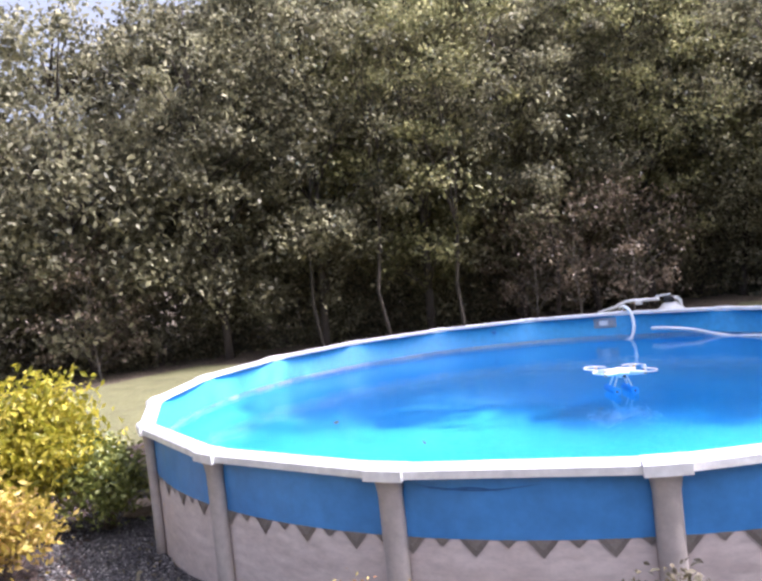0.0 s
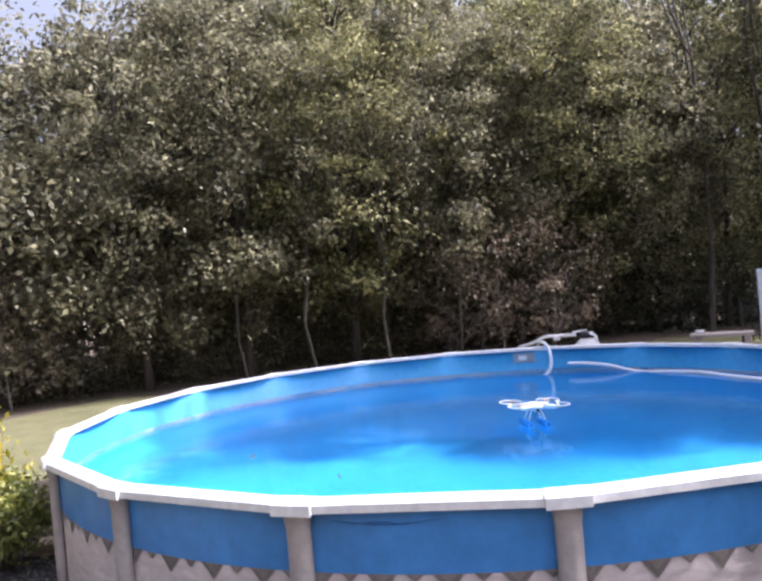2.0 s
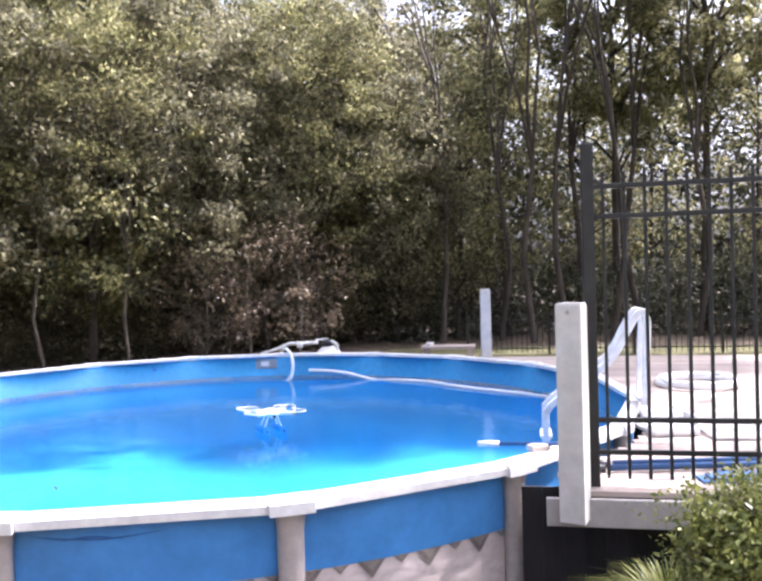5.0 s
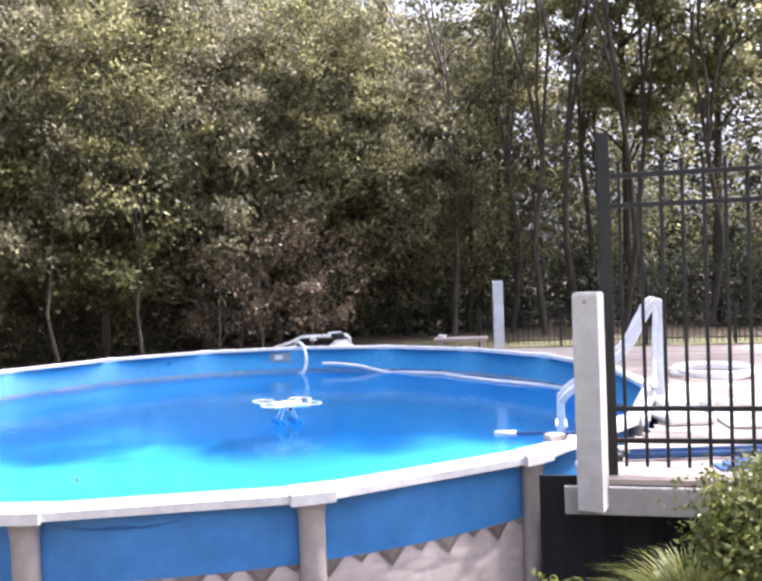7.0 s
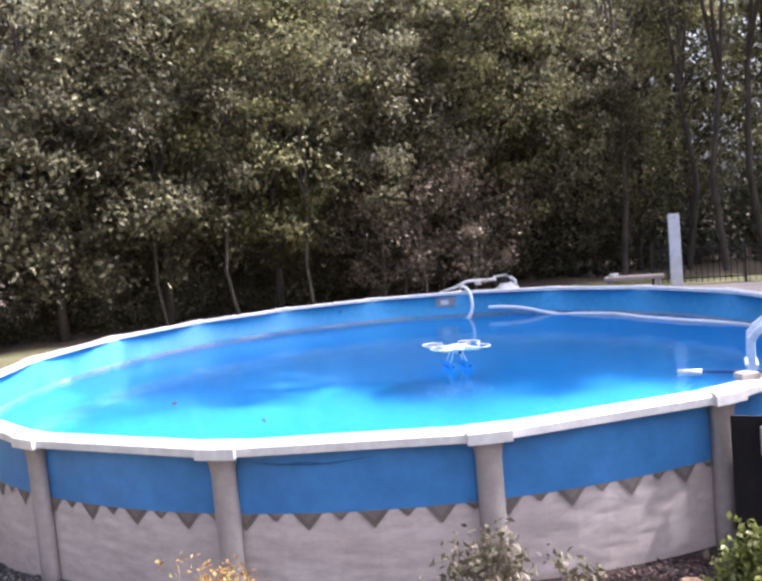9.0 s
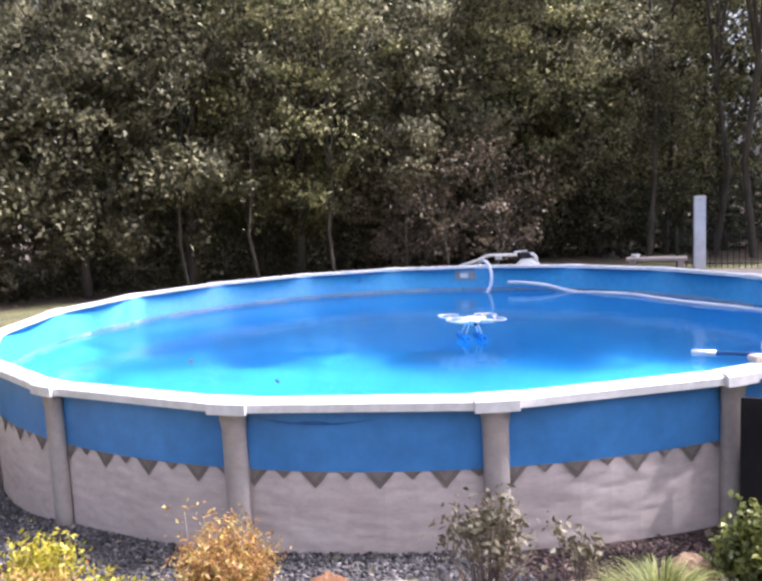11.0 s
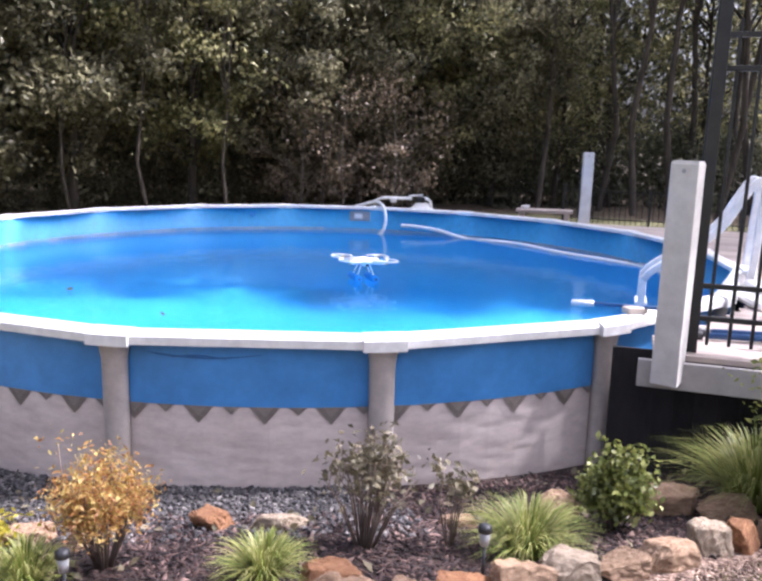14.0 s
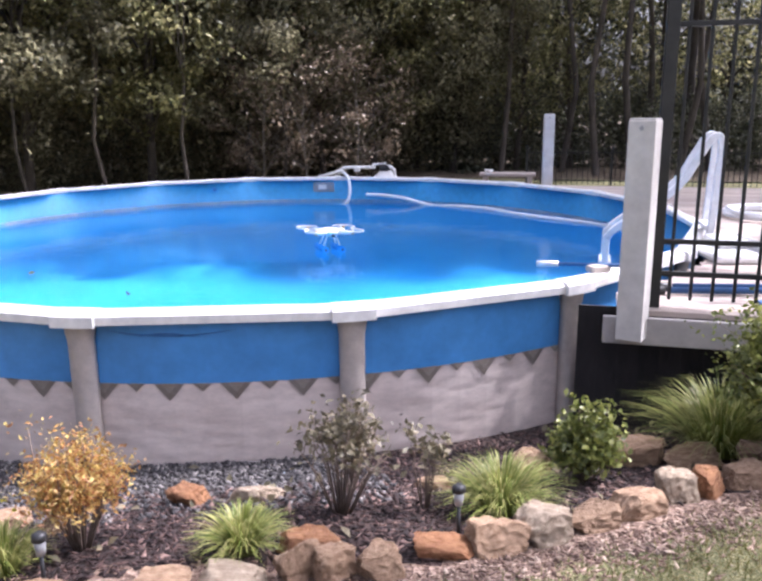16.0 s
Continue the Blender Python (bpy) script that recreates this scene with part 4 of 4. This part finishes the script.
# ---- stones ----
def rock_mesh(seed, flat):
    rng = np.random.default_rng(seed)
    bm = bmesh.new()
    bmesh.ops.create_icosphere(bm, subdivisions=4, radius=0.5)
    faces_of = [Vector(v) for v in ((1, 0, 0), (-1, 0, 0), (0, 1, 0), (0, -1, 0), (0, 0, 1), (0, 0, -1))]
    cuts = [((v + Vector(rng.normal(size=3)) * 0.22).normalized(), rng.uniform(0.27, 0.36)) for v in faces_of]
    cuts += [(Vector(rng.normal(size=3)).normalized(), rng.uniform(0.33, 0.42)) for _ in range(5)]
    for v in bm.verts:
        for n, d in cuts:
            over = v.co.dot(n) - d
            if over > 0:
                v.co -= n * over * 0.97
        v.co *= 1 + 0.10 * noise.noise(v.co * 3 + Vector((seed, 0, 0)))
        v.co += Vector((noise.noise(v.co * 9), noise.noise(v.co * 9 + Vector((5, 0, 0))), noise.noise(v.co * 9 + Vector((0, 7, 0))))) * 0.045
        v.co += v.normal * noise.noise(v.co * 26 + Vector((seed, 3, 0))) * 0.03
        v.co.z *= flat
    me = bpy.data.meshes.new("rock")
    bm.to_mesh(me)
    bm.free()
    return me


def rock(x, y, w, d, h, turn, mat, seed, label, group, sink=0.25):
    me = rock_mesh(seed, 1.0)
    me.materials.append(mat)
    ob = new("rock", me)
    ob.matrix_basis = pose(x, y, ground_at(x, y) + h * (0.5 - sink), 0, 0, turn) @ Matrix.Diagonal((w * 1.36, d * 1.25, h * 1.2, 1))
    return tagged(ob, label, "rock", group)


edge = "border stones of the bed"
for k, (x, y, w, d, h, turn, mat, label) in enumerate((
    (1.52, -5.60, 0.20, 0.15, 0.09, 20, STONE, "flat brown border stone in the grass"),
    (1.85, -5.43, 0.20, 0.14, 0.10, 15, STONE, "rounded brown fieldstone of the bed border"),
    (2.07, -5.36, 0.26, 0.15, 0.10, 5, PALE_STONE, "long grey flat stone of the bed border"),
    (2.26, -5.25, 0.15, 0.12, 0.18, 60, STONE, "upright tan stone of the bed border"),
    (2.39, -5.22, 0.15, 0.11, 0.18, 40, STONE, "upright brown stone of the bed border"),
    (2.54, -5.17, 0.15, 0.12, 0.15, 25, STONE, "blocky brown stone of the bed border"),
    (2.27, -5.12, 0.22, 0.14, 0.14, 10, RED_STONE, "reddish stone behind the bed border"),
    (2.71, -4.98, 0.22, 0.13, 0.11, 10, RED_STONE, "long reddish-brown border stone"),
    (2.90, -4.90, 0.22, 0.16, 0.15, 20, STONE, "blocky tan sandstone of the bed border"),
    (3.08, -4.76, 0.22, 0.18, 0.17, 30, PALE_STONE, "rounded pale fieldstone of the bed border"),
    (3.25, -4.63, 0.19, 0.15, 0.12, 30, STONE, "low brown stone of the bed border"),
    (3.41, -4.49, 0.22, 0.16, 0.15, 40, STONE, "square-edged tan stone of the bed border"),
    (3.58, -4.29, 0.15, 0.14, 0.20, 10, PALE_STONE, "upright pale rounded stone of the bed border"),
    (3.71, -4.18, 0.18, 0.15, 0.17, 60, RED_STONE, "orange-brown stone of the bed border"),
    (3.88, -4.07, 0.20, 0.15, 0.15, 20, STONE, "grey-brown flat stone of the bed border"),
    (4.09, -3.95, 0.22, 0.16, 0.14, 20, STONE, "grey-brown flat stone of the bed border"),
)):
    rock(x, y, w, d, h, turn, mat, 70 + k, label, edge)
inner = "loose stones in the bed"
for k, (x, y, w, d, h, turn, mat, label) in enumerate((
    (1.48, -4.58, 0.19, 0.14, 0.13, -10, RED_STONE, "rust-red stone on the gravel's edge"),
    (1.77, -4.54, 0.22, 0.12, 0.10, 10, PALE_STONE, "pale flat stone behind the grass tuft"),
    (0.36, -5.02, 0.14, 0.10, 0.09, 0, PALE_STONE, "pale rounded stone among yellow shrubs"),
    (0.80, -5.02, 0.24, 0.16, 0.13, 30, STONE, "pinkish-brown stone among the shrubs"),
    (1.12, -5.0, 0.18, 0.13, 0.11, 70, STONE, "pinkish-brown stone behind the orange shrub"),
    (2.95, -3.95, 0.20, 0.14, 0.16, 20, STONE, "grey-brown stone beside the green shrub"),
    (2.55, -4.25, 0.16, 0.10, 0.07, 20, STONE, "low brown stone half buried in mulch"),
    (3.45, -3.68, 0.30, 0.16, 0.20, 20, STONE, "shaded stone of the low retaining edge"),
    (3.74, -3.68, 0.26, 0.14, 0.14, 10, STONE, "shaded stone of the low retaining edge"),
    (4.05, -3.74, 0.30, 0.16, 0.20, 5, STONE, "shaded stone of the low retaining edge"),
    (-3.55, -2.6, 0.5, 0.3, 0.2, 30, PALE_STONE, "pale flat stone beside the pool wall"),
)):
    rock(x, y, w, d, h, turn, mat, 100 + k, label, inner)


def path_light(x, y, h):
    z0 = ground_at(x, y)
    ob = thing("path_light", pose(x, y, z0), "small solar path light on a black stake", "garden light", "solar path lights")
    part("stake", tube(bmesh.new(), [(x, y, z0 - 0.03), (x, y, z0 + h - 0.07)], 0.007, 8), DARK, ob)
    part("lamp", tube(bmesh.new(), [(x, y, z0 + h - 0.075), (x, y, z0 + h - 0.02)], [0.015, 0.021], 12), GREY, ob, "frosted plastic lamp")
    part("cap", tube(bmesh.new(), [(x, y, z0 + h - 0.021), (x, y, z0 + h), (x, y, z0 + h + 0.008)], [0.026, 0.024, 0.012], 12), DARK, ob, "black plastic cap")


path_light(2.76, -4.89, 0.23)
path_light(1.46, -5.52, 0.20)


# ---- loose ground cover ----
def scatter(name, xy, sizes, flat, mat, label, category, seed, slim=1.0):
    """Small angular pieces, too many to count."""
    rng = np.random.default_rng(seed)
    n = len(xy)
    shape = np.array([(1, 0, 0), (0, 1, 0), (-1, 0, 0), (0, -1, 0), (0, 0, 1), (0, 0, -1)], float)
    v = shape[None] * rng.uniform(0.6, 1.3, (n, 6, 1)) + rng.normal(size=(n, 6, 3)) * 0.15
    v *= np.stack([sizes * rng.uniform(0.7, 1.4, n), sizes * rng.uniform(0.45, 0.9, n) * slim, sizes * flat], 1)[:, None, :]
    a, t = rng.uniform(0, 2 * np.pi, n), rng.normal(size=n) * 0.35
    ca, sa, ct, st = np.cos(a)[:, None], np.sin(a)[:, None], np.cos(t)[:, None], np.sin(t)[:, None]
    x, y, z = v[..., 0] * ct - v[..., 2] * st, v[..., 1], v[..., 0] * st + v[..., 2] * ct
    zg = ground_height(xy[:, 0], xy[:, 1])[:, None]
    v = np.stack([x * ca - y * sa + xy[:, :1], x * sa + y * ca + xy[:, 1:], z + zg + (sizes * flat * 0.5)[:, None]], -1).reshape(-1, 3)
    tri = np.array([(0, 1, 4), (1, 2, 4), (2, 3, 4), (3, 0, 4), (1, 0, 5), (2, 1, 5), (3, 2, 5), (0, 3, 5)])
    f = (np.arange(n)[:, None, None] * 6 + tri[None]).reshape(-1, 3)
    return tagged(hang(name, mesh_of(name, v, f), mat), label, category, kind="stuff")


def pieces(name, stops, rough=0.85):
    m, nt, b = nodes_of(name)
    geo = nt.nodes.new("ShaderNodeNewGeometry")
    col = ramp(nt, geo.outputs["Random Per Island"], stops)
    col = mix(nt, 0.4, col, ramp(nt, noise_fac(nt, 60, 3), [(0.3, (0.6, 0.6, 0.6)), (0.7, (1.1, 1.1, 1.1))]), "MULTIPLY")
    nt.links.new(col, b.inputs["Base Color"])
    b.inputs["Roughness"].default_value = rough
    return m


PEBBLE = pieces("gravel_pieces", [(0, (0.024, 0.021, 0.023)), (0.5, (0.068, 0.061, 0.061)), (0.85, (0.129, 0.117, 0.112)), (1, (0.286, 0.260, 0.243))], 0.7)
CHIP = pieces("mulch_pieces", [(0, (0.012, 0.006, 0.005)), (0.5, (0.038, 0.019, 0.016)), (0.82, (0.085, 0.046, 0.038)), (1, (0.26, 0.165, 0.135))])
rng = np.random.default_rng(5)
n = 12000
ang = rng.uniform(radians(-150), radians(-61), n)
rad = R_WALL + 0.02 + 0.95 * rng.uniform(0, 1, n) ** 1.6
scatter("gravel", np.stack([rad * np.cos(ang), rad * np.sin(ang)], 1), rng.uniform(0.008, 0.022, n), 0.7, PEBBLE, "loose grey gravel along the pool wall", "gravel", 6)
n = 34000
xy = np.stack([rng.uniform(-0.6, 4.6, n), rng.uniform(-5.8, -3.0, n)], 1)
xy = xy[in_bed(xy[:, 0], xy[:, 1]) & (np.hypot(xy[:, 0], xy[:, 1]) > np.where(xy[:, 0] > 2.0, 4.14, 4.6))]
scatter("mulch", xy, rng.uniform(0.012, 0.036, len(xy)), 0.13, CHIP, "reddish-brown bark mulch chips in the bed", "mulch", 7, 0.55)
n = 6500
t = rng.uniform(1.0, 4.8, n)
xy = np.stack([t, border_y(t) - 0.08 - np.abs(rng.normal(size=n)) * 0.2], 1)
STRAW = pieces("straw_pieces", [(0, (0.07, 0.038, 0.026)), (0.5, (0.20, 0.125, 0.088)), (0.85, (0.34, 0.24, 0.175)), (1, (0.52, 0.41, 0.31))])
scatter("mulch", xy, rng.uniform(0.010, 0.028, n), 0.12, STRAW, "bark chips spilled over the bed's edge", "mulch", 8, 0.5)

n = 60000
xy = np.stack([rng.uniform(0.6, 6.4, n), rng.uniform(-6.3, -3.2, n)], 1)
gap = border_y(xy[:, 0]) - xy[:, 1]
xy = xy[(gap > 0.12) & (gap < 1.6) & (rng.uniform(0, 1, n) < np.clip((gap - 0.16) * 3.5, 0.04, 1))]
n = len(xy)
a = rng.uniform(0, 2 * np.pi, n)
h = rng.uniform(0.015, 0.045, n)
zg = ground_height(xy[:, 0], xy[:, 1])
lean = rng.normal(size=(n, 2)) * 0.02
side = np.stack([np.cos(a), np.sin(a)], 1) * 0.0028
v = np.stack([np.column_stack([xy - side, zg]), np.column_stack([xy + side, zg]), np.column_stack([xy + lean, zg + h])], 1).reshape(-1, 3)
TURF = foliage("turf_blades", [(0, (0.10, 0.105, 0.03)), (0.5, (0.18, 0.175, 0.06)), (1, (0.36, 0.31, 0.16))], 0.6, 0.35, 0.3)
tagged(hang("grass", mesh_of("grass", v, np.arange(3 * n).reshape(n, 3)), TURF), "short sunlit yellow-green lawn grass", "grass", kind="stuff")
n = 260
ang = rng.uniform(radians(-130), radians(-35), n)
rad = rng.uniform(4.2, 5.6, n)
lit = np.stack([rad * np.cos(ang), rad * np.sin(ang), ground_height(rad * np.cos(ang), rad * np.sin(ang)) + 0.02], 1)
tagged(hang("fallen_leaves", leaves("fallen_leaves", lit, 0.05, rng, 0.6, facing=np.array([0, 0, 3.0])), LEAF_DRY), "dry brown leaves fallen on the bed", "leaves", kind="stuff")
# leaves afloat
for k, (x, y, turn) in enumerate(((0.35, -2.9, 20), (-0.3, -2.3, 100), (0.7, -0.9, 50), (-1.6, -1.8, 160))):
    rng2 = np.random.default_rng(90 + k)
    tagged(hang("floating_leaf", leaves("floating_leaf", np.array([[x, y, WATER + 0.006]]), 0.09, rng2, 0.5, facing=np.array([[0, 0, 9.0]])), LEAF_DRY), "dry brown leaf afloat on the pool", "leaf", "leaves afloat")
